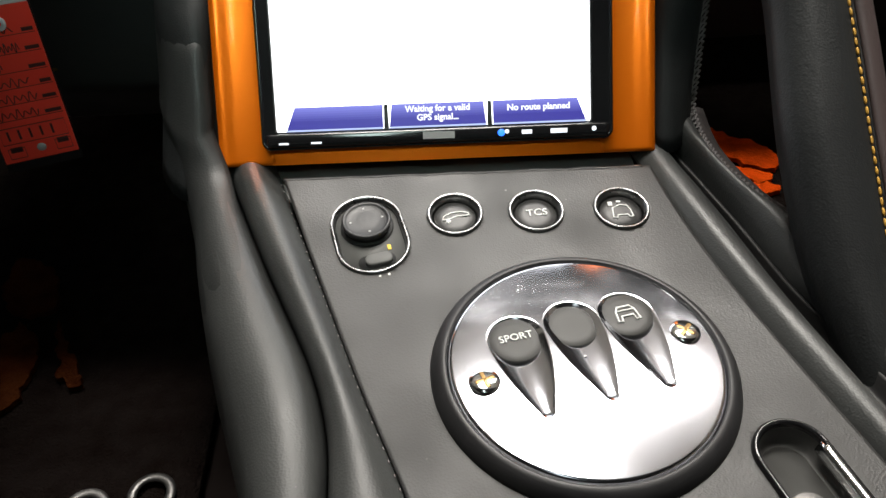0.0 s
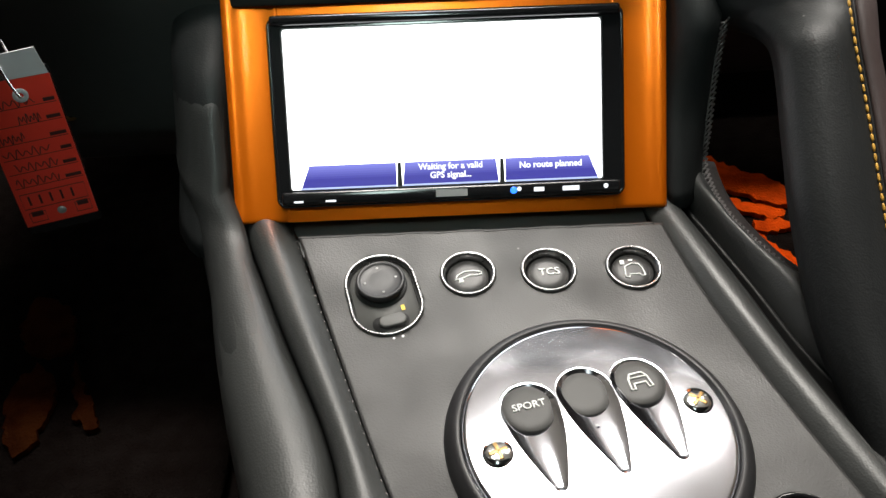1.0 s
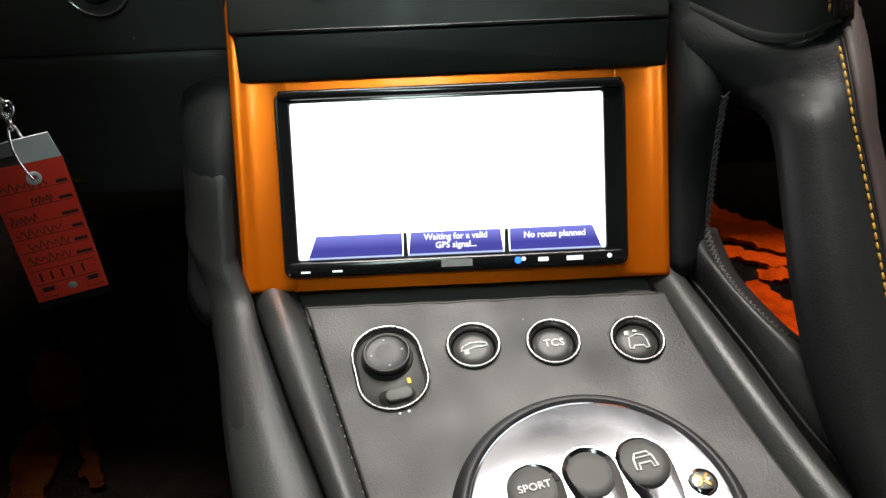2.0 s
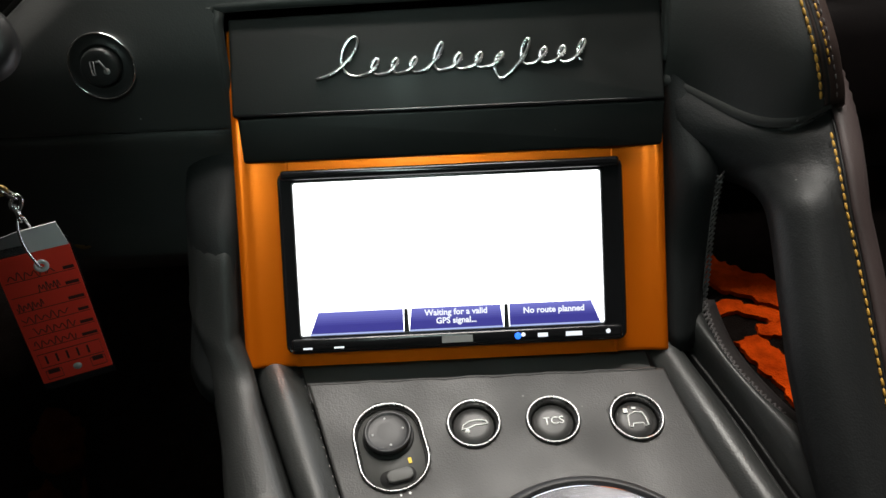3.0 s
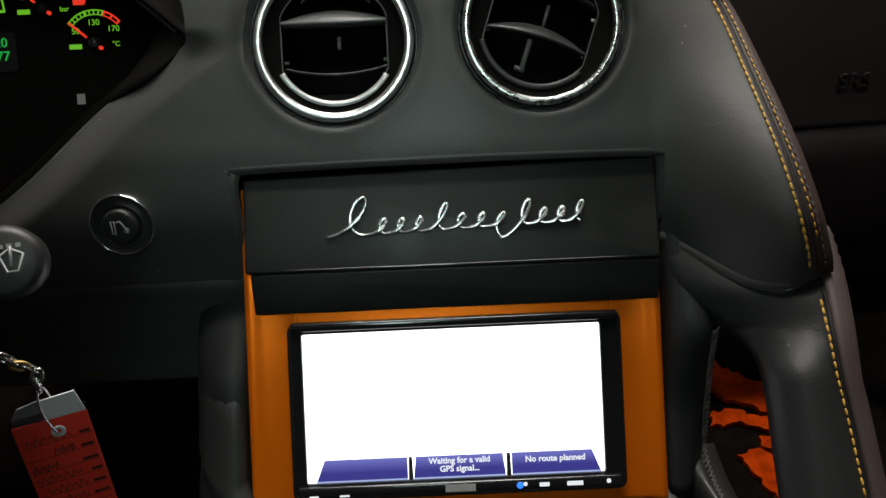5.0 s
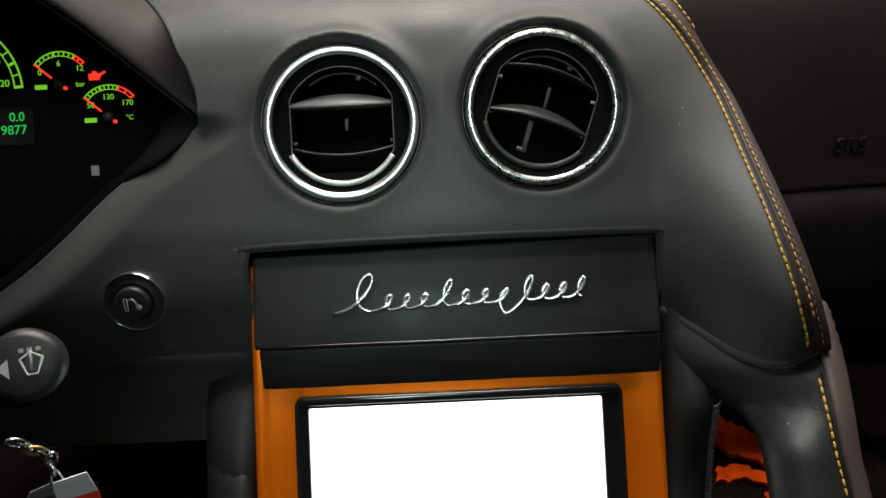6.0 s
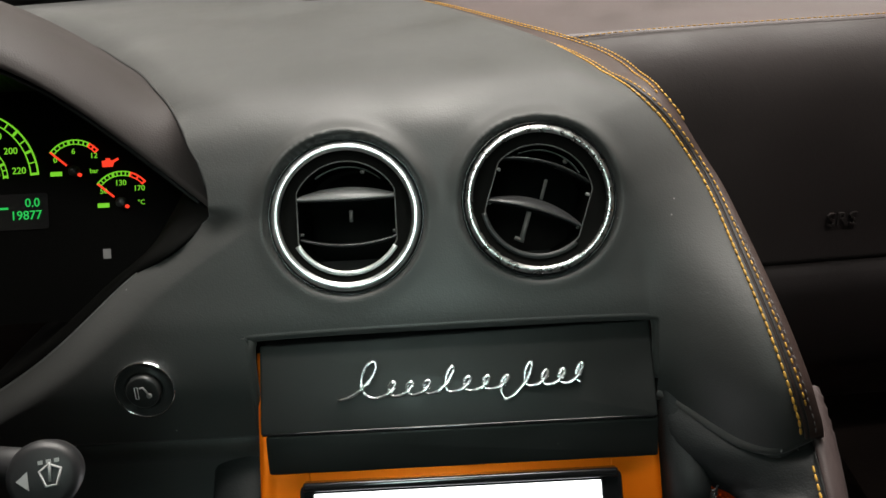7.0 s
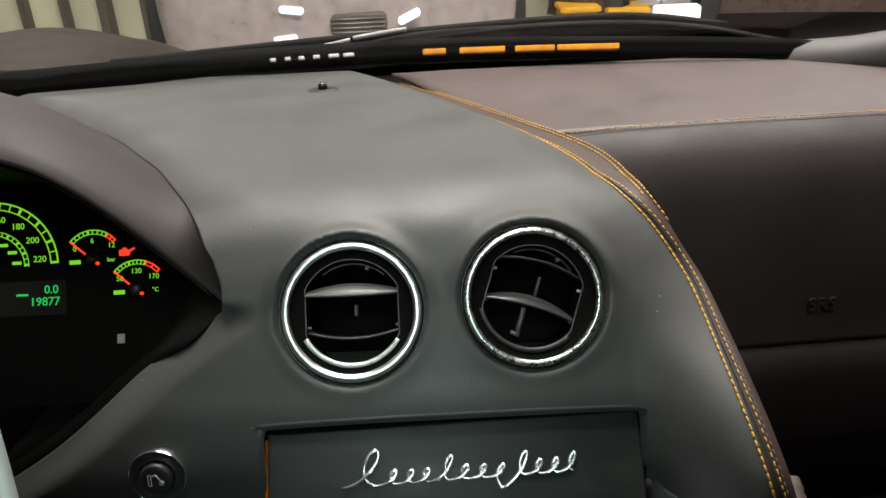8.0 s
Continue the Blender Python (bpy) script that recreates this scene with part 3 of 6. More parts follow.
part("hood", loft([[(-0.88, 1.0, 0.73), (-0.58, 1.04, 0.778), (-0.46, 1.05, 0.780), (-0.36, 1.06, 0.772), (-0.26, 1.06, 0.765), (0, 1.07, 0.765), (0.35, 1.06, 0.764), (0.6, 1.04, 0.75), (0.92, 1.0, 0.72)],
                   [(-0.93, 1.4, 0.70), (-0.70, 1.42, 0.768), (-0.55, 1.42, 0.757), (-0.46, 1.42, 0.745), (-0.40, 1.42, 0.720), (-0.33, 1.42, 0.702), (0, 1.42, 0.69), (0.5, 1.42, 0.698), (0.93, 1.4, 0.68)],
                   [(-0.92, 1.8, 0.66), (-0.75, 1.82, 0.692), (-0.64, 1.82, 0.680), (-0.55, 1.82, 0.650), (-0.48, 1.82, 0.620), (-0.40, 1.82, 0.605), (0, 1.85, 0.60), (0.5, 1.82, 0.605), (0.9, 1.8, 0.58)],
                   [(-0.75, 2.1, 0.52), (-0.62, 2.16, 0.52), (-0.52, 2.2, 0.51), (-0.42, 2.22, 0.50), (-0.32, 2.24, 0.49), (-0.2, 2.26, 0.48), (0, 2.3, 0.47), (0.5, 2.2, 0.48), (0.75, 2.1, 0.48)]], 30, 60), BONNET_PAINT, shell, "dark glossy painted bonnet", thick=0.01)
SCUTTLE = spline([(-0.30, 1.02, 0.783), (-0.21, 1.025, 0.7885), (-0.134, 1.03, 0.793), (-0.073, 1.03, 0.8035), (-0.008, 1.03, 0.812), (0.09, 1.03, 0.8145), (0.224, 1.03, 0.813), (0.29, 1.025, 0.807), (0.35, 1.01, 0.794), (0.41, 0.985, 0.775)], 50)
part("scuttle", sheet([[(x, y - 0.012, 0.775), (x, y - 0.004, z - 0.003), (x, y, z), (x, y + 0.010, z - 0.002), (x, y + 0.016, 0.76)] for x, y, z in SCUTTLE]), WIPER_BLACK, shell, "black plastic scuttle panel", thick=0.003)
wiper = thing("wiper", "black windscreen wiper arm and blade resting at the screen base", "wiper", (0.1, 1.0, 0.79))
part("arm", tube(spline([(-0.05, 1.03, 0.800), (0.12, 1.03, 0.811), (0.28, 1.02, 0.807), (0.42, 0.985, 0.784)], 24), 0.007, 8, flat=0.6), WIPER_BLACK, wiper)
part("blade", tube(spline([(-0.36, 1.0, 0.797), (-0.1, 1.035, 0.806), (0.2, 1.035, 0.817), (0.34, 1.02, 0.804)], 30), 0.0055, 8), WIPER_BLACK, wiper)
# highlight along the wiper's edge, built as two pale strips
part("edge_glint", tube(spline([(-0.160, 1.014, 0.7985), (-0.125, 1.016, 0.803), (-0.092, 1.016, 0.8085)], 10), 0.0022, 8), GREY_PRINT, wiper, "pale strip for the lit edge of the wiper")
part("edge_glint", tube(spline([(-0.088, 1.014, 0.8105), (-0.055, 1.016, 0.8145), (-0.027, 1.016, 0.8175)], 10), 0.0026, 8), GREY_PRINT, wiper, "pale strip for the lit edge of the wiper")
# orange reflections at the screen base, put in as solid amber strips
for x0, x1 in ((-0.010, 0.016), (0.031, 0.082), (0.093, 0.137), (0.139, 0.207)):
    xm = (x0 + x1) / 2
    y = np.interp(xm, [c[0] for c in COWL], [c[1] for c in COWL]) - 0.0005
    m = frame_at((xm, y, 0.7965), (1, -0.05 - 0.6 * max(0, xm), 0.01), (0, 0.6, 0.8))
    tagged(part("cowl_mark", slab(round_rect(-(x1 - x0) / 2, -0.0036, (x1 - x0) / 2, 0.0036, 0.0012), -0.012, 0.0, m, 0.0008), REFLECTED_AMBER), "orange strip for a reflection at the windscreen base", "cowl vent", group="cowl slats")
# row of small pale pieces further left
for x0, x1 in ((-0.179, -0.172), (-0.163, -0.156), (-0.148, -0.141), (-0.132, -0.124), (-0.115, -0.103), (-0.099, -0.086)):
    xm = (x0 + x1) / 2
    y = np.interp(xm, [c[0] for c in COWL], [c[1] for c in COWL]) - 0.0005
    m = frame_at((xm, y, 0.7975), (1, 0.08, 0.01), (0, 0.6, 0.8))
    tagged(part("cowl_mark", slab(round_rect(-(x1 - x0) / 2, -0.0024, (x1 - x0) / 2, 0.0024, 0.0012), -0.012, 0.0, m, 0.0006), SATIN_METAL), "small pale slat at the windscreen base", "cowl vent", group="cowl slats")

# housing and glowing lens for the added, unseen fill lamp
dome = thing("cabin_fill_light", "fill light with a glowing lens, added out of sight under the roof", "dome light", FILL_AT)
part("base", box_bm(FILL_AT[0] - 0.06, FILL_AT[1] - 0.135, FILL_AT[2] + 0.075, FILL_AT[0] + 0.06, FILL_AT[1] + 0.135, FILL_AT[2] + 0.095, 0.004), SOFT_BLACK, dome)
part("lens", box_bm(FILL_AT[0] - 0.045, FILL_AT[1] - 0.115, FILL_AT[2] + 0.062, FILL_AT[0] + 0.045, FILL_AT[1] + 0.115, FILL_AT[2] + 0.075, 0.003), glow("fill_lens", (0.9, 1.0, 0.97), 1.5), dome, "glowing lens")

# ---- floor mats ----


def floor_mat(label, x0, y0, x1, y1, z, flames, pile):
    mat = thing("floor_mat", label, "floor mat", (x0, y0, z), group="floor mats")
    n = 24
    rows = [[(x0 + (x1 - x0) * i / n, y0 + (y1 - y0) * j / n, z + 0.003 * noise.noise(Vector((i * 0.4, j * 0.4, x0)))) for i in range(n + 1)] for j in range(n + 1)]
    part("cloth", sheet(rows), MAT_CLOTH, mat, thick=0.008)
    for outline in flames:
        pts = spline(outline + outline[:1], 110)[:-1]
        wavy = [(x + 0.0045 * noise.noise(Vector((x * 140, y * 140, 1.0))), y + 0.0045 * noise.noise(Vector((x * 140, y * 140, 5.0)))) for x, y in pts]
        part("flame", slab(wavy, z + 0.001, z + 0.006, Matrix()), pile, mat, "orange tufted flame", smooth=False)
    return mat


floor_mat("black tufted floor mat with orange flames", 0.20, 0.40, 0.42, 0.80, 0.302,
          [[(0.279, 0.711), (0.288, 0.697), (0.305, 0.685), (0.322, 0.674), (0.336, 0.655), (0.330, 0.630), (0.305, 0.638), (0.287, 0.652), (0.266, 0.664), (0.248, 0.690), (0.255, 0.710)],
           [(0.254, 0.641), (0.279, 0.644), (0.292, 0.636), (0.322, 0.622), (0.310, 0.611), (0.298, 0.617), (0.284, 0.625), (0.274, 0.628), (0.250, 0.625)],
           [(0.290, 0.608), (0.312, 0.612), (0.322, 0.600), (0.304, 0.594), (0.288, 0.597)],
           [(0.262, 0.590), (0.285, 0.593), (0.299, 0.570), (0.312, 0.556), (0.306, 0.520), (0.290, 0.505), (0.283, 0.535), (0.272, 0.556)]], FLAME_CLOTH)
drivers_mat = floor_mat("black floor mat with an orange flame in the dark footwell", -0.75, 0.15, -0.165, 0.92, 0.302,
          [[(-0.358, 0.517), (-0.355, 0.548), (-0.327, 0.538), (-0.309, 0.502), (-0.313, 0.486), (-0.341, 0.488)], [(-0.330, 0.475), (-0.308, 0.452), (-0.309, 0.398), (-0.327, 0.399), (-0.342, 0.449)], [(-0.301, 0.476), (-0.279, 0.440), (-0.265, 0.414), (-0.278, 0.417), (-0.295, 0.451)]], SHADED_FLAME)

for x, y in ((-0.233, 0.312), (-0.193, 0.321)):
    part("embroidered_ring", tube([(x + 0.0125 * math.cos(a), y + 0.0125 * math.sin(a), 0.308) for a in np.linspace(0, math.tau, 32, endpoint=False)], 0.0032, 6, closed=True, flat=0.6), SATIN_METAL, drivers_mat, "pale grey embroidered ring")

# ---- dashboard ----
dash = thing("dashboard", "black leather dashboard with gold stitching", "dashboard", (0, 0.55, 0.6))
rows = []
# the pad's lower edge rises towards the strut
LOWER_EDGE = spline([(0.1185, 0.631), (0.135, 0.6275), (0.155, 0.6262), (0.170, 0.6308), (0.180, 0.6362), (0.189, 0.6408)], 40)
for y, z in PROFILE:
    k = pad_key(y, z)
    xl, xr = np.interp(k, EDGE_L[:, 0], EDGE_L[:, 1]), np.interp(k, EDGE_R[:, 0], EDGE_R[:, 1])
    row = []
    # two of the columns run down the sides of the opening
    w = 1 - smooth01((k - 0.705) / 0.05)
    side_l, side_r = w * -0.1193 + (1 - w) * (xl + (xr - xl) * 0.12), w * 0.1195 + (1 - w) * (xl + (xr - xl) * 0.87)
    across = np.concatenate([np.linspace(xl, side_l, 67)[:-1], np.linspace(side_l, side_r, 170)[:-1], np.linspace(side_r, xr, 56)])
    for x in across:
        low = np.interp(x, LOWER_EDGE[:, 0], LOWER_EDGE[:, 1])
        if x > 0.1190 and y < 0.56 and z < low:
            zz = low - 0.002 * (low - z)
            row.append(dash_point(x, np.interp(zz, PROFILE[:95, 1], PROFILE[:95, 0]), zz, np.interp(zz, EDGE_R[:, 0], EDGE_R[:, 1])))
        else:
            groove = 0.009 * max(0, 1 - (x - xl) / 0.042) ** 2 * smooth01((y - 0.555) / 0.05)
            roll = 0.016 * max(0, 1 - (x - xl) / 0.030) ** 2 * (1 - smooth01((z - 0.728) / 0.016)) if y < 0.56 else 0
            row.append(dash_point(x, y + roll, z - groove, xr))
    rows.append(row)


def outside_openings(c):
    for cx, cy, cz in VENTS:
        up = (c.y - cy) * VENT_UP[1] + (c.z - cz) * VENT_UP[2]
        if math.hypot(c.x - cx, up) < 0.0438 and c.y < 0.60:
            return False
    # opening for the badge panel and the orange surround
    return not (-0.1193 < c.x < 0.1195 and c.z < 0.6765 and c.y < 0.56)


part("centre_pad", sheet(rows, keep=outside_openings), DASH_LEATHER, dash, thick=0.004)
# rolled leather rim of the panel opening
rim = []
for a, b in ((-0.1200, 0.612), (-0.1200, 0.640), (-0.1200, 0.664), (-0.1184, 0.6725), (-0.113, 0.6760), (0.0, 0.6775), (0.112, 0.6767), (0.1185, 0.6738), (0.1202, 0.667), (0.1202, 0.640)):
    rim.append((a, np.interp(b, PROFILE[:95, 1], PROFILE[:95, 0]) + 0.0034, b))
part("opening_rim", tube(spline(rim, 110), 0.0034, 12), DASH_LEATHER, dash)
low = []
for x, z in LOWER_EDGE[1:-1]:
    p = dash_point(x, np.interp(z, PROFILE[:95, 1], PROFILE[:95, 0]), z, np.interp(z, EDGE_R[:, 0], EDGE_R[:, 1]))
    low.append((p[0], p[1] + 0.0028, p[2] + 0.0004))
part("lower_roll", tube(spline(low, 60), lambda u: 0.0042 - 0.0012 * u, 12), DASH_LEATHER, dash, "rolled lower edge")
# black box gives the gap round the panel its shade
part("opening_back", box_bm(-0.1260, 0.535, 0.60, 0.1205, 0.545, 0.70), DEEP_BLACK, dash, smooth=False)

# band of leather that runs along the pad's edge
inner = edge_line(0.487, 0.640, 0.985, 0.781)
band_rows = []
for i, p in enumerate(inner):
    y, z = PROFILE[len(PROFILE) - len(inner) + i]
    w = np.interp(pad_key(y, z), [k for k, v in BAND], [v for k, v in BAND])
    top = smooth01((p[1] - 0.55) / 0.06)
    right, down, back = w / 0.9, -0.0026 * top, 0.3 * w * (1 - top) + 0.0063 * top
    q = [(0, 0, 0), (0.12, 0.10, 0.08), (0.24, 0.20, 0.12), (0.5, 0.45, 0.30), (0.9, 0.95, 0.8), (1.0, 1.1, 1.3), (0.9, 1.6, 3.0), (0.85, 3.5, 9.0)]
    band_rows.append([(p[0] + a * right, p[1] - 0.0015 + b * back + (0.012 * (b - 1.2) if b > 1.2 else 0), p[2] + c * down - (0.006 * (c - 1.0) if c > 1 else 0)) for a, b, c in q])
band = part("edge_band", sheet(band_rows), BAND_LEATHER, dash, "dark brown leather edge band", thick=0.003)


def proud(p, h):
    """Lifts a point off the pad's edge, forwards on its face and upwards on its top."""
    t = smooth01((p[1] - 0.50) / 0.10)
    return (p[0], p[1] - h * (0.8 - 0.6 * t), p[2] + h * (0.6 + 0.4 * t))


thread = bmesh.new()
stitches(thread, [proud(p, 0.0007) for p in edge_line(0.487, 0.640, 0.985, 0.781, 0.0024)[:-8]], 0.0046, 0.0040, 0.00085)
tagged(part("stitching", thread, THREAD, dash, "gold thread stitching"), kind="stuff")
thread = bmesh.new()
stitches(thread, [(p[0] + 0.0034, p[1], p[2]) for p in [proud(p, 0.0009) for p in inner[8:-8]]], 0.0046, 0.0032, 0.0006)
tagged(part("stitching", thread, THREAD, dash, "gold thread stitching"), kind="stuff")
thread = bmesh.new()
stitches(thread, [proud(r[4], 0.0009) for r in band_rows[:-8] if r[4][1] > 0.585], 0.0046, 0.0034, 0.00065)
tagged(part("stitching", thread, THREAD, dash, "gold thread stitching"), kind="stuff")
thread = bmesh.new()
stitches(thread, [proud([a * 0.93 + b * 0.07 + c for a, b, c in zip(r[4], r[0], (-0.0026, -0.0015, 0))], 0.0009) for r in band_rows[:-8] if r[4][1] > 0.60], 0.0046, 0.0034, 0.00065)
tagged(part("stitching", thread, THREAD, dash, "gold thread stitching"), kind="stuff")
thread = bmesh.new()
stitches(thread, [proud(r[3], 0.0004) for r in band_rows if r[3][1] < 0.54], 0.0046, 0.0026, 0.0004)
tagged(part("stitching", thread, DARK_THREAD, dash, "grey thread stitching"), kind="stuff")
# fold between the pad and its band
part("piping", tube([(p[0] + 0.0014, p[1] - 0.0006, p[2] + 0.0002) for p in inner], 0.0010, 6), DEEP_BLACK, dash)

sensor = thing("sun_sensor", "tiny black sun sensor dome on the dashboard top", "sensor", (-0.108, 0.868, 0.790))
SN = Matrix.Translation((-0.108, 0.868, 0.7905))
part("base", lathe([(0, 0.0012), (0.011, 0.0010), (0.013, 0.0)], SN, 24, squash=(1.2, 0.7)), PANEL_BLACK, sensor)
part("dome", lathe([(0, 0.0075), (0.003, 0.0068), (0.0045, 0.0045), (0.005, 0.0)], SN, 20), GLOSS_BLACK, sensor, "glossy dome")

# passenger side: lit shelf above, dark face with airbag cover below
SEAM = [(0.108, 0.735, 0.776), (0.16, 0.742, 0.777), (0.23, 0.746, 0.7775), (0.40, 0.750, 0.778), (0.62, 0.752, 0.778)]
shelf = []
for y in np.linspace(0.0, 1.0, 22):
    row = []
    for k in np.linspace(0, 1, 36):
        yy = 0.742 + 0.243 * y + 0.008 * k * (1 - y)
        x0 = np.interp(0.213 + yy, EDGE_R[:, 0], EDGE_R[:, 1]) + np.interp(0.213 + yy, [v[0] for v in BAND], [v[1] for v in BAND])
        near = np.interp(yy, PROFILE[160:, 0], PROFILE[160:, 1]) - 0.0178
        far = 0.7765 + 0.005 * math.sin(y * math.pi) + 0.002 * k
        near += (far - 0.001 - near) * smooth01((y - 0.5) / 0.5)
        row.append((x0 + (0.62 - x0) * k, yy, near + (far - near) * smooth01((0.62 - x0) * k / 0.07)))
    shelf.append(row)
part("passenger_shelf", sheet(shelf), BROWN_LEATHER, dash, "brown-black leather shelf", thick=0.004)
face = []
for dy, dz in ((0, 0), (-0.014, -0.004), (-0.030, -0.016), (-0.044, -0.042), (-0.053, -0.08), (-0.058, -0.125), (-0.060, -0.189)):
    face.append([(x, y + dy, z + dz + 0.016 * (x - 0.3) * (-dz / 0.178)) for x, y, z in spline([(0.10, 0.738, 0.776)] + SEAM[1:], 40)])
cols = [spline([r[j] for r in face], 40) for j in range(40)]
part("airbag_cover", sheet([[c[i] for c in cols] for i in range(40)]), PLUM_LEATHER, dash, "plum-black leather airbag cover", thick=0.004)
lower = []
for dy, dz in ((0.004, 0.0), (-0.004, -0.002), (-0.010, -0.008), (-0.012, -0.03), (0.0, -0.10), (0.05, -0.20)):
    lower.append([(x, y + dy, z + dz) for x, y, z in face[-1]])
part("glove_box", sheet(lower), SHADED_PLUM, dash, "plum-black leather glove box lid", thick=0.004)
thread = bmesh.new()
stitches(thread, [(p[0], p[1] - 0.0005, p[2] + 0.0026) for p in spline(SEAM, 60)], 0.0046, 0.0034, 0.0005)
tagged(part("stitching", thread, THREAD, dash, "gold thread stitching"), kind="stuff")
lettering("airbag_mark", "SRS", 0.017, frame_at((0.325, 0.6866, 0.630), (1, 0.0, 0.02), (0, 0.06, 0.99)), PLUM_LEATHER, dash, 0.0012, label="embossed leather letters")
# knee side below the dash edge and tunnel side on the driver's left
knee = []
for y, z in ((0.494, 0.614), (0.490, 0.606), (0.494, 0.594), (0.51, 0.55), (0.55, 0.48), (0.63, 0.40)):
    knee.append([(x, y, z) for x in np.linspace(-0.60, -0.12, 20)])
part("knee_panel", sheet(knee), DASH_LEATHER, dash, thick=0.004)

# ---- stack sides and strut ----
stack = thing("stack_housing", "black leather housing round the centre stack", "dashboard trim", (0, 0.42, 0.5))
left = []
for z in np.linspace(0.497, 0.650, 22):
    y = stack_y(z) + 0.055 * smooth01((z - 0.568) / 0.05)
    f = smooth01((0.53 - z) / 0.04)
    sweep = 0.006 * f * f
    left.append([(-0.1185, y + 0.010, z), (-0.1200, y - 0.002, z), (-0.1250, y - 0.008 - 0.2 * sweep, z), (-0.135 - 0.004 * f, y - 0.006 - 0.8 * sweep, z), (-0.1465 - 0.002 * f, y + 0.006 - sweep, z), (-0.1550 - 0.002 * f, y + 0.026 - sweep, z), (-0.161, y + 0.07 - 0.5 * sweep, z), (-0.166, y + 0.16, z), (-0.17, y + 0.30, z)])
part("side_pad", sheet([spline(r, 40) for r in left]), SHADED_LEATHER, stack, thick=0.003)
right = []
for z in np.linspace(0.508, 0.650, 20):
    y = stack_y(z)
    e = np.interp(z, [0.508, 0.534, 0.565, 0.597, 0.618, 0.650], [0.418, 0.430, 0.439, 0.444, 0.468, 0.50])
    right.append([(0.1185, y + 0.010, z), (0.1195, y + 0.000, z), (0.1225, (y + e) / 2 - 0.006 if e < y else y - 0.006, z), (0.132, min(y, e) - 0.004, z), (0.1405, e - 0.002, z), (0.1440, e + 0.003, z), (0.1455, e + 0.012, z), (0.150, e + 0.055, z), (0.156, e + 0.14, z)])
part("side_pad", sheet([spline(r, 40) for r in right]), SHADED_LEATHER, stack, thick=0.003)
strut_c = spline([(0.1640, 0.472, 0.642), (0.1650, 0.448, 0.636), (0.1672, 0.411, 0.617), (0.1712, 0.381, 0.592), (0.1742, 0.338, 0.557), (0.1775, 0.291, 0.519), (0.1800, 0.268, 0.500), (0.1845, 0.241, 0.478)], 40)
seam_rows, side_rows = [], []
for i, c in enumerate(strut_c):
    u = i / 39
    w = np.interp(u, [0, 0.12, 0.3, 0.6, 1], [0.026, 0.024, 0.0185, 0.0175, 0.016])
    swell = smooth01(u / 0.14)
    at = lambda a, b: (c[0] + (a if a > -0.7 else a * 0.84) * w, c[1] - b * swell * 0.63, c[2] + b * swell * 0.77)
    seam_rows.append([at(0.84, 0.0062), at(1.02, 0.0034), at(1.22, 0.0032)])
    side_rows.append(spline([at(1.03, 0.0030), at(1.15, 0.0034), at(1.42, 0.0010), at(1.58, -0.006), at(1.55, -0.03)], 14))
# the strut's skin spreads into the arch over the opening: inner edge, and share of the way down the outer seam
outer_edge = spline([np.array(r[0]) * 0.1 + np.array(r[1]) * 0.9 for r in seam_rows[5:]], 200)
INNER = [((0.1215, 0.486, 0.630), 0.0), ((0.1225, 0.474, 0.622), 0.015), ((0.1260, 0.463, 0.612), 0.035), ((0.1370, 0.453, 0.603), 0.06), ((0.1450, 0.4465, 0.5980), 0.09), ((0.1528, 0.4400, 0.5990), 0.12),
         ((0.1575, 0.4270, 0.6020), 0.15), ((0.1575, 0.4120, 0.6045), 0.18), ((0.1565, 0.4013, 0.6035), 0.21), ((0.1564, 0.3888, 0.5952), 0.26), ((0.1555, 0.3648, 0.5771), 0.38),
         ((0.1552, 0.3355, 0.5549), 0.53), ((0.1600, 0.2980, 0.5240), 0.75), ((0.1680, 0.2690, 0.5020), 0.90), ((0.1740, 0.2480, 0.4840), 1.0)]
LIFT = Vector((0, -0.603, 0.798))
skins = []
for k, (a, f) in enumerate(INNER):
    a, b = Vector(a), Vector(outer_edge[int(f * 199)])
    swell = 0.45 + 0.55 * smooth01(k / 8)
    sag = 0.007 * (1 - smooth01(k / 3))
    skin = [a + Vector((0.002, 0, 0)) - LIFT * 0.016, a - LIFT * 0.006 + Vector((-0.0005, 0, 0))]
    for u, h in ((0.0, 0.0), (0.10, 0.0058), (0.32, 0.0098), (0.60, 0.0086), (0.81, 0.0047), (0.90, 0.0027), (1.0, 0.0)):
        skin.append(a + (b - a) * u + LIFT * h * swell + Vector((0, -0.3, -1)) * sag * 4 * u * (1 - u))
    skins.append(skin)
skins = [[p + Vector((0, 0.014, 0.003)) for p in skins[0]], [p + Vector((0, 0.004, 0.0022)) for p in skins[0]]] + skins
lip = []
for x, z in LOWER_EDGE[24:-1]:
    p = dash_point(x, np.interp(z, PROFILE[:95, 1], PROFILE[:95, 0]), z, np.interp(z, EDGE_R[:, 0], EDGE_R[:, 1]))
    lip.append((p[0], p[1] + 0.0028, p[2] - 0.0046))
part("strut_lip", tube(lip, lambda u: 0.0008 + 0.0014 * math.sin(math.pi * min(1, 0.15 + u)), 10), SLAT_BLACK, stack, "rounded top edge of the strut")
part("strut", loft(skins, 90, 36), SHADED_LEATHER, stack, "slanting padded leather strut", thick=0.002)
part("strut_side", sheet(side_rows), BROWN_LEATHER, stack, "dark brown leather strut side", thick=0.003)
thread = bmesh.new()
stitches(thread, [r[0] for r in seam_rows[6:]], 0.0046, 0.0038, 0.00075)
tagged(part("stitching", thread, THREAD, stack, "gold thread stitching"), kind="stuff")
part("piping", tube([r[1] for r in seam_rows[5:]], 0.0010, 6), DEEP_BLACK, stack)
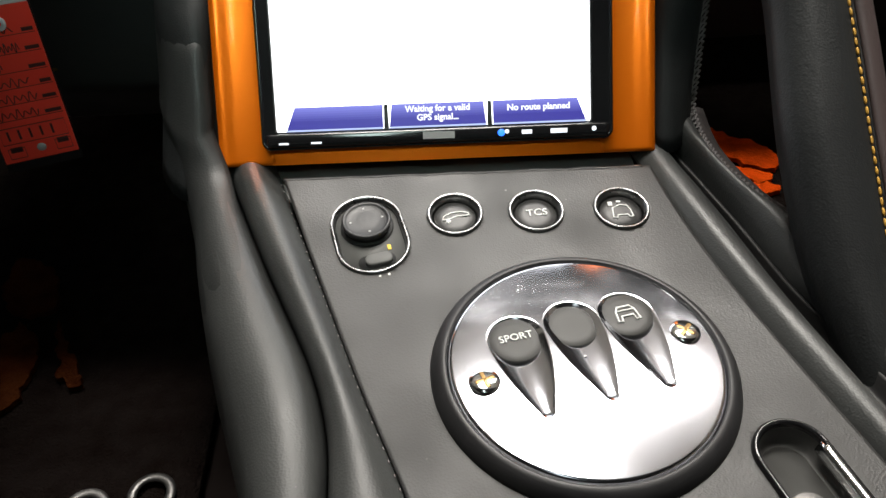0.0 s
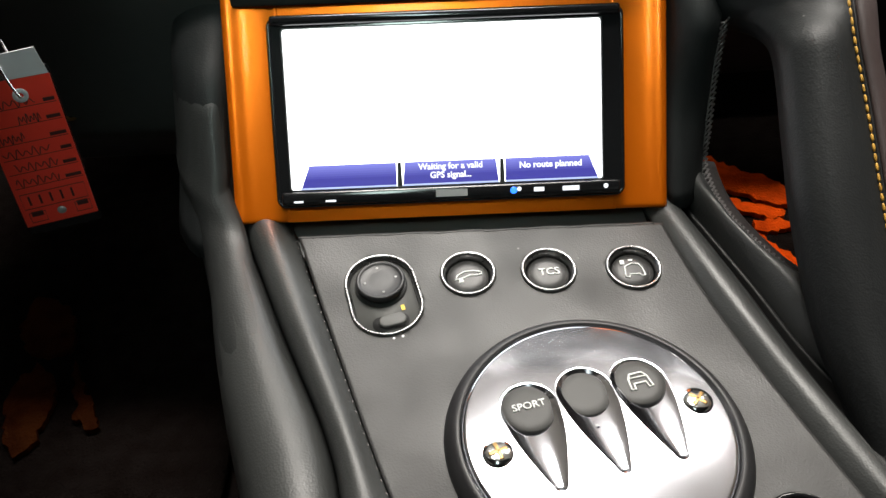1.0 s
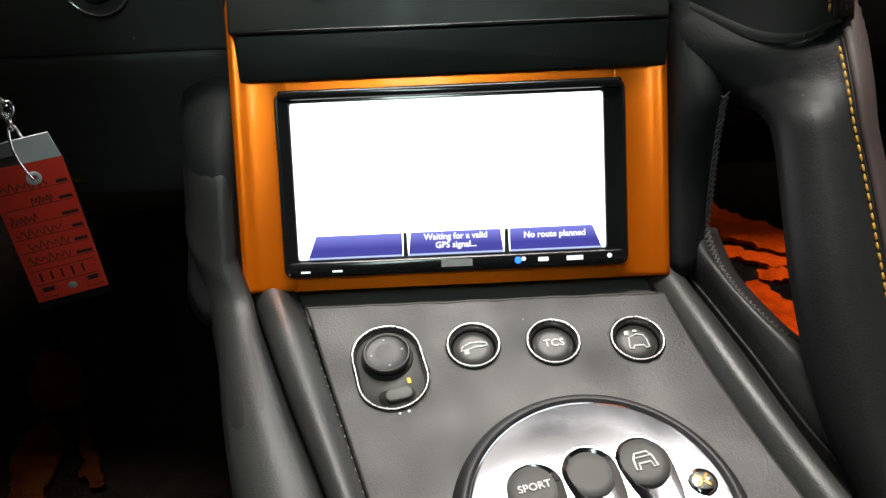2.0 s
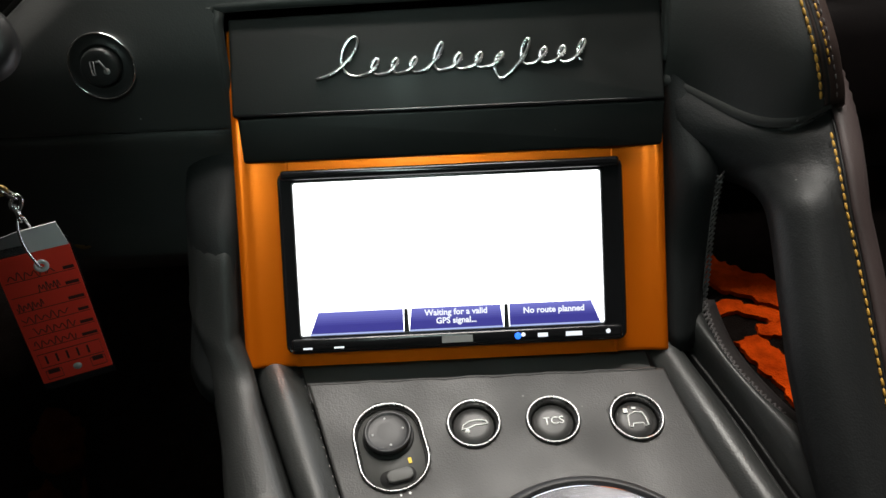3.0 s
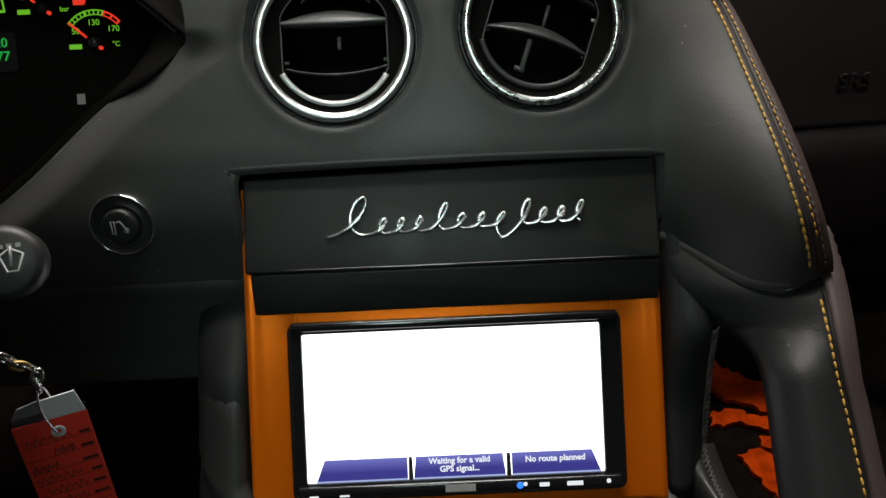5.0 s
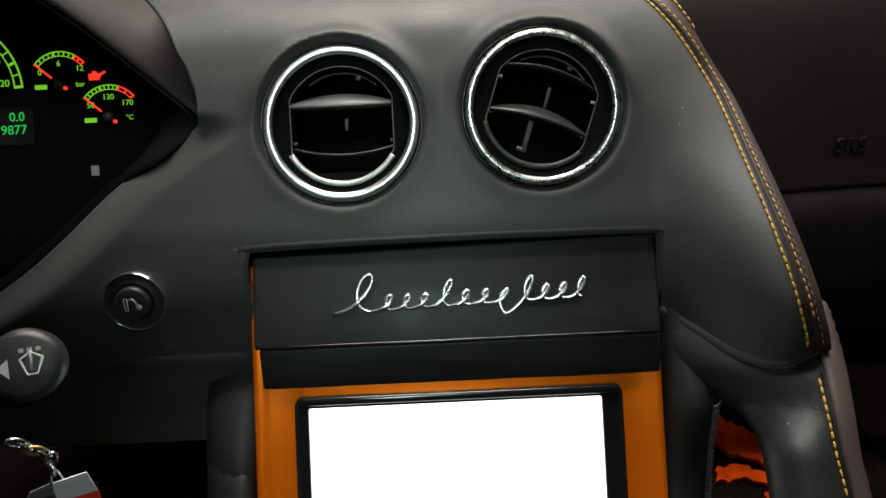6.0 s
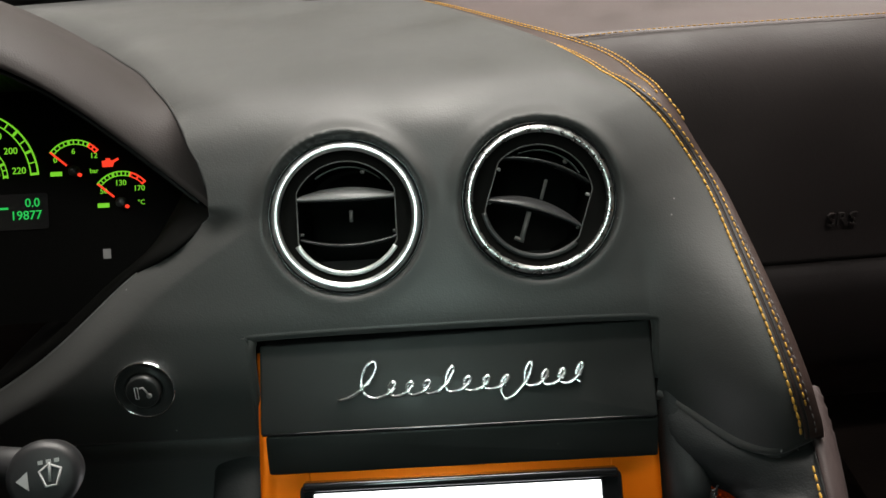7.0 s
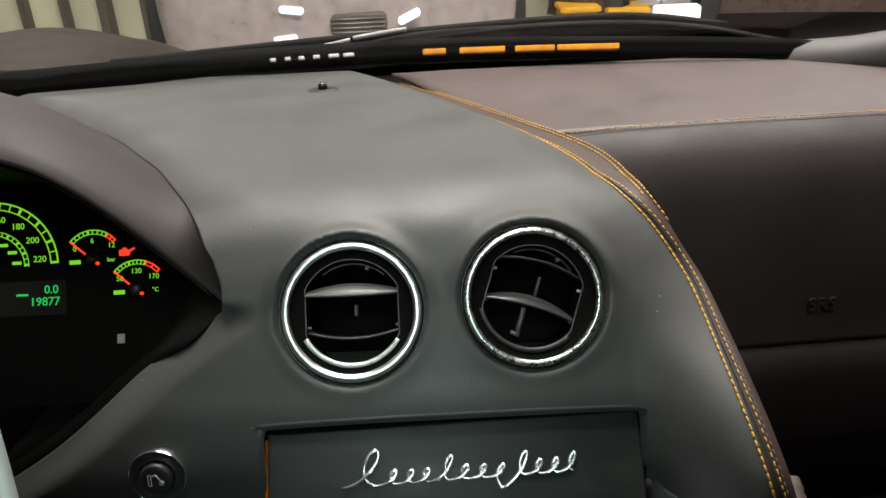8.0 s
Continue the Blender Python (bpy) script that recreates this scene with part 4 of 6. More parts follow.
thread = bmesh.new()
stitches(thread, [r[2] for r in seam_rows[6:]], 0.0046, 0.0030, 0.0005)
tagged(part("stitching", thread, DARK_THREAD, stack, "grey thread stitching"), kind="stuff")
# cross stitching along the opening's edge
cross = bmesh.new()
edge = spline([(0.1448, 0.4445, 0.596), (0.1448, 0.441, 0.566), (0.1448, 0.432, 0.535), (0.1446, 0.4265, 0.518), (0.1450, 0.4120, 0.5126), (0.1458, 0.3980, 0.5121), (0.1489, 0.3800, 0.5121), (0.1529, 0.3690, 0.5121), (0.1569, 0.3590, 0.5121), (0.1627, 0.3490, 0.511)], 52)
for a, b in zip(edge[:-1], edge[1:]):
    for s in (1, -1):
        o = np.array([0.0022, 0.0008, 0.001]) * s
        tube([a - o, (a + b) / 2 + np.array([-0.0004, -0.0008, 0.0004]), b + o], 0.0006, 5, bm=cross)
tagged(part("cross_stitching", cross, DARK_THREAD, stack, "grey cross stitching on the opening"), kind="stuff")
# inner floor of the opening
part("opening_floor", loft([[(0.1448, 0.430, 0.516), (0.1450, 0.412, 0.5108), (0.1470, 0.390, 0.5104), (0.1529, 0.3690, 0.5104), (0.1625, 0.3490, 0.5098), (0.174, 0.336, 0.5095)], [(0.158, 0.438, 0.505), (0.160, 0.415, 0.500), (0.163, 0.397, 0.499), (0.168, 0.380, 0.499), (0.175, 0.362, 0.499), (0.183, 0.350, 0.499)], [(0.163, 0.445, 0.45), (0.165, 0.42, 0.45), (0.168, 0.402, 0.45), (0.173, 0.385, 0.45), (0.180, 0.367, 0.45), (0.188, 0.355, 0.45)]], 12, 20), PLUM_LEATHER, stack, thick=0.003)

# ---- centre console ----
console = thing("centre_console", "grey-black leatherette centre console with padded edges", "console", (0.04, 0.3, 0.45))
L_OUT = spline([(-0.146, 0.430), (-0.1403, 0.409), (-0.1181, 0.3205), (-0.0957, 0.2547), (-0.0812, 0.208), (-0.070, 0.16), (-0.06, 0.10)], 60)
L_RIDGE = spline([(-0.125, 0.425), (-0.121, 0.4152), (-0.0873, 0.330), (-0.0622, 0.2703), (-0.0528, 0.236), (-0.0505, 0.206), (-0.050, 0.17), (-0.05, 0.10)], 60)
L_ROLL = spline([(-0.096, 0.425), (-0.0902, 0.408), (-0.0624, 0.3246), (-0.0388, 0.2542), (-0.0208, 0.2048), (-0.008, 0.16), (0.006, 0.10)], 60)
R_PANEL = spline([(0.105, 0.425), (0.1094, 0.4002), (0.1215, 0.3477), (0.1331, 0.3035), (0.1443, 0.2628), (0.1595, 0.2139), (0.177, 0.16), (0.195, 0.10)], 60)
R_ROLL = spline([(0.1235, 0.425), (0.1261, 0.4154), (0.1318, 0.3940), (0.1389, 0.3702), (0.1445, 0.3474), (0.1488, 0.3265), (0.1528, 0.3072), (0.1570, 0.2890), (0.1613, 0.2721), (0.171, 0.235), (0.187, 0.16), (0.203, 0.10)], 60)
R_BOL = spline([(0.1275, 0.428), (0.1303, 0.4189), (0.1382, 0.3946), (0.1449, 0.3698), (0.1510, 0.3470), (0.1556, 0.3261), (0.1602, 0.3066), (0.1657, 0.2891), (0.1711, 0.2774), (0.182, 0.245), (0.20, 0.19), (0.22, 0.12)], 60)
TOP = 0.502


def panel_rise(y):
    return 0.0088 * (max(0.0, y - 0.300) / 0.088) ** 2


def between(a, b, shape, z0=TOP, rise=0.0):
    """Rows across from line a to line b with heights from shape."""
    rows = []
    for p, q in zip(a, b):
        rows.append([(p[0] + (q[0] - p[0]) * u, p[1] + (q[1] - p[1]) * u, z0 + h + rise * panel_rise(p[1])) for u, h in shape])
    return [spline(r, 18) for r in rows]


HOLES = [(0.0060, 0.3576, 0.0130), (0.0475, 0.3576, 0.0130), (0.0912, 0.3570, 0.0130)]


def clear_of_holes(c):
    dx, dy = c.x + 0.0372, c.y - 0.3468
    u, v = dx * 0.974 + dy * 0.225, -dx * 0.225 + dy * 0.974
    if math.hypot(u, max(0.0, abs(v) - 0.0080)) < 0.0173:
        return False
    dx, dy = c.x - 0.1335, c.y - 0.1930
    u, v = dx * 0.961 + dy * 0.276, -dx * 0.276 + dy * 0.961
    if math.hypot(u, max(0.0, abs(v) - 0.0225)) < 0.0138:
        return False
    return all(abs(c.x - x) > r or math.hypot(c.x - x, c.y - y) > r for x, y, r in HOLES)


panel_rows = []
for p, q in zip(spline(L_ROLL, 170), spline(R_PANEL, 170)):
    panel_rows.append([(p[0] + (q[0] - p[0]) * u, p[1] + (q[1] - p[1]) * u, TOP - 0.0006 + panel_rise(p[1] + (q[1] - p[1]) * u)) for u in np.linspace(0, 1, 110)])
part("top_panel", sheet(panel_rows, keep=lambda c: c.y < 0.3862 and clear_of_holes(c)), CONSOLE_SKIN, console, "dark grey leatherette panel", thick=0.003)
part("left_roll", sheet(between(L_RIDGE, L_ROLL, [(0, -0.004), (0.08, 0.002), (0.3, 0.0075), (0.6, 0.0075), (0.9, 0.001), (1, -0.003)])), LEATHER, console, "rounded leather roll", thick=0.002)
part("left_bolster", sheet(between([(x - 0.0, y) for x, y in L_OUT], L_RIDGE, [(-0.35, -0.20), (-0.25, -0.08), (-0.12, -0.03), (0.0, -0.008), (0.25, 0.004), (0.6, 0.0085), (0.9, 0.004), (1.0, -0.004)])), LEATHER, console, "padded leather side bolster", thick=0.003)
BOLSTER = [(-0.35, -0.20), (-0.25, -0.08), (-0.12, -0.03), (0.0, -0.008), (0.25, 0.004), (0.6, 0.0085), (0.9, 0.004), (1.0, -0.004)]


def bolster_row(i, lift):
    """Points across the left bolster, from its inner edge outwards."""
    row = []
    for u in (0.92, 0.75, 0.5, 0.25, 0.0, -0.12, -0.25):
        p = Vector((*L_OUT[i], 0)).lerp(Vector((*L_RIDGE[i], 0)), u)
        row.append((p.x, p.y, TOP + lift + np.interp(u, [v[0] for v in BOLSTER], [v[1] for v in BOLSTER])))
    return row


def pad_row(z, ahead):
    y = stack_y(z) - ahead
    return [(-0.1205, y - 0.001, z), (-0.1250, y - 0.0085, z), (-0.1320, y - 0.0082, z), (-0.1400, y - 0.002, z), (-0.1480, y + 0.009, z), (-0.1555, y + 0.028, z), (-0.1615, y + 0.07, z)]


foot = [pad_row(0.566, -0.008), pad_row(0.562, -0.0006), pad_row(0.552, 0.0012), pad_row(0.540, 0.0020), pad_row(0.530, 0.0030), pad_row(0.524, 0.0042)]
mid = [tuple((np.array(a) + np.array(b)) / 2 + np.array([0, 0.004, -0.004])) for a, b in zip(pad_row(0.524, 0.0042), bolster_row(11, 0.001))]
part("bolster_foot", loft(foot + [mid, bolster_row(11, 0.0008), bolster_row(16, 0.0003), bolster_row(20, -0.0006), bolster_row(24, -0.0040)], 70, 30), HALF_SHADED_LEATHER, console, "leather sweeping up from the bolster", thick=0.002)
part("right_roll", sheet(between(R_PANEL, R_ROLL, [(0, -0.003), (0.12, 0.001), (0.35, 0.005), (0.65, 0.005), (0.9, 0.001), (1, -0.004)], rise=0.2)), LEATHER, console, "rounded leather roll", thick=0.002)
# shade of the crease between roll and bolster put in as a black sheet
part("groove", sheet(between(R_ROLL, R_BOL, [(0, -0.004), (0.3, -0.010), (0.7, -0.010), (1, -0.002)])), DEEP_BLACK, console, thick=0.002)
# right bolster rises to the opening's edge and runs into the strut
B_TOP = spline([(0.1440, 0.4265), (0.1448, 0.4120), (0.1456, 0.3980), (0.1487, 0.3800), (0.1527, 0.3690), (0.1567, 0.3590), (0.1625, 0.3490), (0.172, 0.335), (0.180, 0.315), (0.184, 0.295), (0.190, 0.262), (0.207, 0.20), (0.230, 0.12)], 60)
rise = np.interp(np.linspace(0, 1, 60), [0, 0.32, 0.5, 1], [0.012, 0.012, 0.005, 0.0])
b_rows = []
for p, q, h in zip(R_BOL, B_TOP, rise):
    b_rows.append(spline([(p[0] + (q[0] - p[0]) * u, p[1] + (q[1] - p[1]) * u, TOP + v * h + w) for u, v, w in ((0, 0, -0.012), (0.03, 0.25, -0.004), (0.14, 0.70, 0.000), (0.38, 0.98, 0.0022), (0.75, 1.02, 0.0016), (0.93, 1.0, 0.0), (1.0, 0.95, -0.003))], 18))
part("right_bolster", sheet(b_rows), LEATHER, console, "padded leather side bolster", thick=0.003)
part("right_side", sheet([[(x, y, TOP + h), (x + 0.012, y + 0.004, TOP - 0.02), (x + 0.02, y + 0.006, 0.30)] for (x, y), h in zip(B_TOP, rise)][26:]), BROWN_LEATHER, console, "dark brown leather console side", thick=0.003)
part("gap_strip", box_bm(-0.097, 0.3800, 0.4935, 0.109, 0.4125, 0.4985), SWITCH_GREY, console, "dark grey strip below the fascia", smooth=False)
part("gap_lip", tube([(x, 0.3858 + 0.0009 * noise.noise(Vector((x * 70, 0, 0))) + 0.0005 * noise.noise(Vector((x * 300, 2, 0))), TOP + panel_rise(0.386) - 0.0014) for x in np.linspace(-0.083, 0.108, 120)], 0.0011, 6), CONSOLE_SKIN, console, "ragged cut edge")
thread = bmesh.new()
stitches(thread, [(x - 0.0012, y, TOP - 0.0002) for x, y in L_ROLL[4:]], 0.0062, 0.0016, 0.0004)
tagged(part("stitching", thread, DARK_THREAD, console, "dark thread stitching"), kind="stuff")

# ---- orange surround, head unit and badge panel ----
surround = thing("orange_surround", "glossy pearl orange fascia surround", "fascia", (0, 0.406, 0.5095))
prof_x = [(-0.1187, -0.012), (-0.1187, 0.003), (-0.1175, 0.0062), (-0.1145, 0.0064), (-0.108, 0.0044), (-0.098, 0.0034), (-0.0890, 0.0036)]
for s in (1, -1):
    pr = spline([(x * s, h) for x, h in prof_x], 28)
    rail = [[ORANGE_PLANE @ Vector((x, -0.0042 + d, min(h, h - drop))) for x, h in pr] for d, drop in ((0, 0.012), (0.0, 0.0016), (0.0006, 0.0004), (0.0016, 0.0))]
    rail += [[ORANGE_PLANE @ Vector((x, v, h)) for x, h in pr] for v in np.linspace(-0.0015, 0.182, 20)]
    part("side_rail", sheet(rail), ORANGE, surround, "curved orange side rail", thick=0.002)
part("bottom_rail", slab(round_rect(-0.0905, -0.0042, 0.0905, 0.0105, 0.0004), -0.012, 0.00345, ORANGE_PLANE), ORANGE, surround, smooth=False)
part("top_rail", slab(round_rect(-0.0905, 0.104, 0.0905, 0.130, 0.0004), -0.012, 0.00345, ORANGE_PLANE), ORANGE, surround, smooth=False)
part("back_plate", slab(round_rect(-0.117, 0.0, 0.117, 0.19, 0.002), -0.020, -0.012, ORANGE_PLANE), DEEP_BLACK, surround)

radio = thing("head_unit", "black double-height navigation radio with a lit white screen", "car radio", (0, 0.4025, 0.518))
ow, oh = 0.0935, 0.0985
out_b = round_rect(-ow, 0.0, ow, oh, 0.004)
in_b = round_rect(-0.0872, 0.0080, 0.0832, 0.0940, 0.0015)
part("bezel", frame_ring(out_b, in_b, -0.014, 0.0005, NAV), GLOSS_BLACK, radio, "glossy black bezel", smooth=False)
part("bezel_edge", tube([NAV @ Vector((x, y, 0.0002)) for x, y in round_rect(-ow, 0.0, ow, oh, 0.004)], 0.0012, 6, closed=True), GLOSS_BLACK, radio)
part("screen", slab(round_rect(-0.0872, 0.0080, 0.0832, 0.0940, 0.001), -0.004, -0.0016, NAV), SCREEN_WHITE, radio, "bright white lit screen", smooth=False)
part("screen_edge", frame_ring(round_rect(-0.0875, 0.0078, 0.0835, 0.0943, 0.0015), round_rect(-0.0866, 0.0084, 0.0826, 0.0934, 0.0015), -0.0016, 0.0004, NAV), SOFT_BLACK, radio, smooth=False)
SCR = NAV @ Matrix.Translation((0, 0, -0.0015))
for x0, x1, left_slant, right_slant in ((-0.0815, -0.0295, 0.005, 0.0), (-0.0262, 0.0262, 0.0015, 0.0015), (0.0298, 0.0805, 0.0, 0.005)):
    tile = part("menu_tile", slab([(x0, 0.0088), (x1, 0.0088), (x1 - right_slant, 0.0213), (x0 + left_slant, 0.0213)], 0, 0.0002, SCR), SCREEN_BLUE, radio, "blue menu tile", smooth=False)
    # white bloom of the screen put into the tile tops as paler strips
    for k in range(6):
        y0, y1 = 0.0141 + 0.0012 * k, 0.0153 + 0.0012 * k
        cut0, cut1 = (y0 - 0.0088) / 0.0125, (y1 - 0.0088) / 0.0125
        part("tile_sheen", slab([(x0 + left_slant * cut0, y0), (x1 - right_slant * cut0, y0), (x1 - right_slant * cut1, y1), (x0 + left_slant * cut1, y1)], 0.0002, 0.00024, SCR), TILE_SHEEN[k], tile, "paler top of the tile", smooth=False)
    part("tile_edge", slab([(x0, 0.0085), (x1, 0.0085), (x1, 0.0094), (x0, 0.0094)], 0.0002, 0.0003, SCR), SCREEN_LIGHT, tile, "pale tile edge", smooth=False)
part("screen_base", slab([(-0.0872, 0.0080), (0.0832, 0.0080), (0.0832, 0.0086), (-0.0872, 0.0086)], 0, 0.00015, SCR), GLOSS_BLACK, radio, smooth=False)
for k in (-0.0278, 0.028):
    part("screen_gap", slab([(k - 0.0014, 0.0080), (k + 0.0014, 0.0080), (k + 0.0010, 0.0213), (k - 0.0010, 0.0213)], 0, 0.00012, SCR), SOFT_BLACK, radio, smooth=False)
lettering("screen_text", "Waiting for a valid\nGPS signal...", 0.0047, SCR @ Matrix.Translation((0.0, 0.0160, 0.0004)), SCREEN_TEXT, radio, 0.0001, label="white text", bold=0.00012)
lettering("screen_text", "No route planned", 0.0047, SCR @ Matrix.Translation((0.0545, 0.0172, 0.0004)), SCREEN_TEXT, radio, 0.0001, label="white text", bold=0.00012)
part("top_lip", slab(round_rect(-0.0925, 0.0950, 0.0925, 0.1003, 0.0016), -0.004, 0.0040, NAV, 0.0018), GLOSS_BLACK, radio, "glossy rounded upper lip")
part("front_rail", slab(round_rect(-0.0915, 0.0003, 0.0915, 0.0076, 0.0016), 0.0, 0.0036, NAV, 0.0014), GLOSS_BLACK, radio, "glossy black key rail")
RAIL = NAV @ Matrix.Translation((0, 0.0040, 0.0037))
bar("maker_mark", -0.0085, -0.0019, 0.0085, 0.0019, RAIL, GREY_PRINT, radio, 0.0003, "plain grey bar in place of a mark")
bar("key_legend", 0.0445, -0.0011, 0.0500, 0.0011, RAIL, KEY_WHITE, radio, 0.0002, "white lit key legend")
bar("key_legend", 0.0600, -0.0012, 0.0690, 0.0012, RAIL, KEY_WHITE, radio, 0.0002, "white lit key legend")
bar("key_legend", -0.0850, -0.0022, -0.0800, -0.0012, RAIL, KEY_WHITE, radio, 0.0002, "white lit key legend")
bar("key_legend", -0.0680, -0.0022, -0.0625, -0.0012, RAIL, KEY_WHITE, radio, 0.0002, "white lit key legend")
part("indicator", lathe([(0, 0.0004), (0.0016, 0.0003), (0.0019, 0)], RAIL @ Matrix.Translation((0.0335, 0, 0)), 16), KEY_BLUE, radio, "blue lit dot")
part("indicator", lathe([(0, 0.0004), (0.0009, 0.0003), (0.0012, 0)], RAIL @ Matrix.Translation((0.0365, 0.0006, 0)), 16), KEY_WHITE, radio, "white lit dot")
part("indicator", lathe([(0, 0.0004), (0.0010, 0.0003), (0.0013, 0)], RAIL @ Matrix.Translation((0.0835, 0.0004, 0)), 16), KEY_WHITE, radio, "white lit dot")

lid = thing("badge_panel", "satin black storage lid with a chrome script emblem", "storage lid", (0, 0.4635, 0.604))
LOW = frame_at((0.0025, 0.4635, 0.604), (1, 0, 0), (0, 0.29, 0.957))
UPP = frame_at((0.001, 0.4705, 0.6277), (1, 0, 0), (0, 0.633, 0.774))
part("lower_strip", slab(round_rect(-0.1145, 0.0, 0.1145, 0.0242, 0.0015), -0.02, 0.0, LOW, 0.001), PANEL_BLACK, lid)
lid_outline = [(x, y if y < 0.03 else y - 0.0042 * (0.1155 - x) / 0.231) for x, y in round_rect(-0.1155, 0.0008, 0.1155, 0.0570, 0.0015)]
part("lid_panel", slab(lid_outline, -0.014, 0.0012, UPP, 0.0014), PANEL_BLACK, lid)
part("lid_edge", tube([UPP @ Vector((x, 0.0012, 0.0006)) for x in np.linspace(-0.1145, 0.1145, 12)], 0.0009, 6), GLOSS_BLACK, lid, "glossy lower edge")
# the emblem is a plain flowing scroll of loops, with no letters in it
LOOPS = [(0.0235, 0.0085, 0.0215, 0.0), (0.0112, 0.0040, 0.0086, 0.0), (0.0100, 0.0036, 0.0080, 0.0), (0.0100, 0.0036, 0.0080, 0.0), (0.0125, 0.0042, 0.0150, 0.0), (0.0118, 0.0042, 0.0084, 0.0), (0.0108, 0.0038, 0.0080, 0.0),
         (0.0118, 0.0040, 0.0082, -0.0068), (0.0120, 0.0042, 0.0148, 0.0), (0.0100, 0.0036, 0.0084, 0.0), (0.0100, 0.0036, 0.0084, 0.0), (0.0095, 0.0034, 0.0112, 0.0)]
scroll, x0, low = [], -0.0700, 0.0
for pitch, wide, tall, dip in LOOPS:
    for i in range(30):
        a = math.tau * i / 30
        y = tall * (1 - math.cos(a)) / 2 + low * (1 - i / 30) ** 3 + dip * (i / 30) ** 3
        scroll.append(UPP @ Vector((x0 + pitch * i / 30 + wide * math.sin(a) + 0.45 * y, 0.0188 + y + 0.026 * (x0 + 0.07), 0.0022 + 0.0006 * math.sin(a))))
    x0, low = x0 + pitch, dip
part("emblem", tube(scroll, lambda u: 0.00108 + 0.00025 * math.sin(u * 150), 8, flat=0.9), EMBLEM_CHROME, lid, "chrome scroll emblem")

# ---- air vents ----


def clipped_circle(r, half, n=48):
    """A circle cut flat on its left and right."""
    return [(max(-half, min(half, r * math.cos(a))), r * math.sin(a)) for a in np.linspace(0, math.tau, n, endpoint=False)]


def vent_slat(parent, low_end, high_end, low_mid, high_mid, depth, material):
    """A curved blade across the vent: heights of its lower and upper edge at the ends and in the middle."""
    rows = []
    for x in np.linspace(-0.0288, 0.0288, 28):
        k = 1 - (x / 0.0288) ** 2
        a, b = low_end + (low_mid - low_end) * k, high_end + (high_mid - high_end) * k
        z0 = depth + 0.0030 * k
        rows.append([Vector((x, a - 0.0005, z0 - 0.0008)), Vector((x, a, z0)), Vector((x, a + 0.0007, z0)), Vector((x, (a + b) / 2 + 0.0004, z0 - 0.0030)), Vector((x, b, z0 - 0.0080)), Vector((x, b - 0.0006, z0 - 0.020)), Vector((x, a - 0.0008, z0 - 0.010))])
    return part("slat", sheet(rows, closed=True), material, parent, "satin black curved slat")


def air_vent(ring_metal, lip_metal, slats, stems, inner):
    vent = thing("air_vent", "round black air vent with a chrome ring and curved slats", "air vent", group="dashboard vents")
    one = Matrix()
    part("collar", lathe([(0.0430, -0.012), (0.0458, -0.007), (0.0463, -0.0030), (0.0461, -0.0008), (0.0457, 0.0000), (0.0452, -0.0002), (0.0446, -0.0012), (0.0440, -0.004)], one, 72), GLOSS_BLACK, vent, "glossy black collar")
    part("chrome_ring", lathe([(0.0441, -0.004), (0.0442, 0.0010), (0.0439, 0.0022), (0.0431, 0.0030), ((0.0431 + inner) / 2, 0.0034), (inner + 0.0006, 0.0028), (inner, 0.0018), (inner - 0.0001, -0.004)], one, 80), ring_metal, vent, "chrome ring")
    n = 96
    turn = np.linspace(0, math.tau, n, endpoint=False)
    circle = lambda r: [(r * math.cos(a), r * math.sin(a)) for a in turn]
    hole = clipped_circle(0.0328, 0.0292, n)
    rows = [[Vector((*p, z)) for p in o] for o, z in ((circle(inner), 0.0012), (circle(inner - 0.0004), 0.0), (circle(0.0360), -0.0018), (circle(0.0344), -0.0026), (hole, -0.0030))]
    # faceplate and barrel near-zero black, so the recess's shade is in the colour
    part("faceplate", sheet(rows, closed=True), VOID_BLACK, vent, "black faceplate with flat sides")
    rim = [(x * 0.994, y * 0.994) for x, y in hole]
    part("opening_edge", tube([Vector((x, y, -0.0028)) for x, y in hole], 0.00045, 6, closed=True), SWITCH_GREY, vent, "fine grey edge")
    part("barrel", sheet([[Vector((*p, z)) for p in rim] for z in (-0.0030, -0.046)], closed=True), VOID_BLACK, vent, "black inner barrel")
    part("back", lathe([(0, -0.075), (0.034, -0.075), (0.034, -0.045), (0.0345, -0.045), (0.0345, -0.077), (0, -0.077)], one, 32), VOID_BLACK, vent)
    part("lip", flat_band(0.0322, 0.0352, 209, 327, -0.0034, -0.0008, one, 40), lip_metal, vent, "metal crescent lip")
    part("hoop", flat_band(0.0300, 0.0308, 48, 128, -0.013, -0.010, one, 30), SWITCH_GREY, vent, "thin grey hoop")
    part("hoop_knob", lathe([(0, 0.0016), (0.0012, 0.0012), (0.0016, 0.0)], Matrix.Translation((0.0100, 0.0270, -0.010)), 12), SWITCH_GREY, vent)
    for k in slats:
        vent_slat(vent, *k)
    for x, y0, y1, r, z in stems:
        stem = part("stem", tube([(x, y0, z), (x, y1, z + 0.001)], r, 10), SWITCH_GREY, vent, "grey control stem")
        if r > 0.0013:
            part("stem_foot", tube([(x - 0.0042, y1 + 0.0006, z + 0.001), (x + 0.0016, y1, z + 0.001)], r * 0.85, 8), SWITCH_GREY, stem)
    for x in (-0.0278, 0.0278):
        part("pin", tube([(x - 0.0012, 0.0112, -0.006), (x + 0.0012, 0.0112, -0.006)], 0.0010, 8), GREY_PRINT, vent)
        part("pin", tube([(x - 0.0012, -0.0095, -0.008), (x + 0.0012, -0.0095, -0.008)], 0.0010, 8), SWITCH_GREY, vent)
    return vent


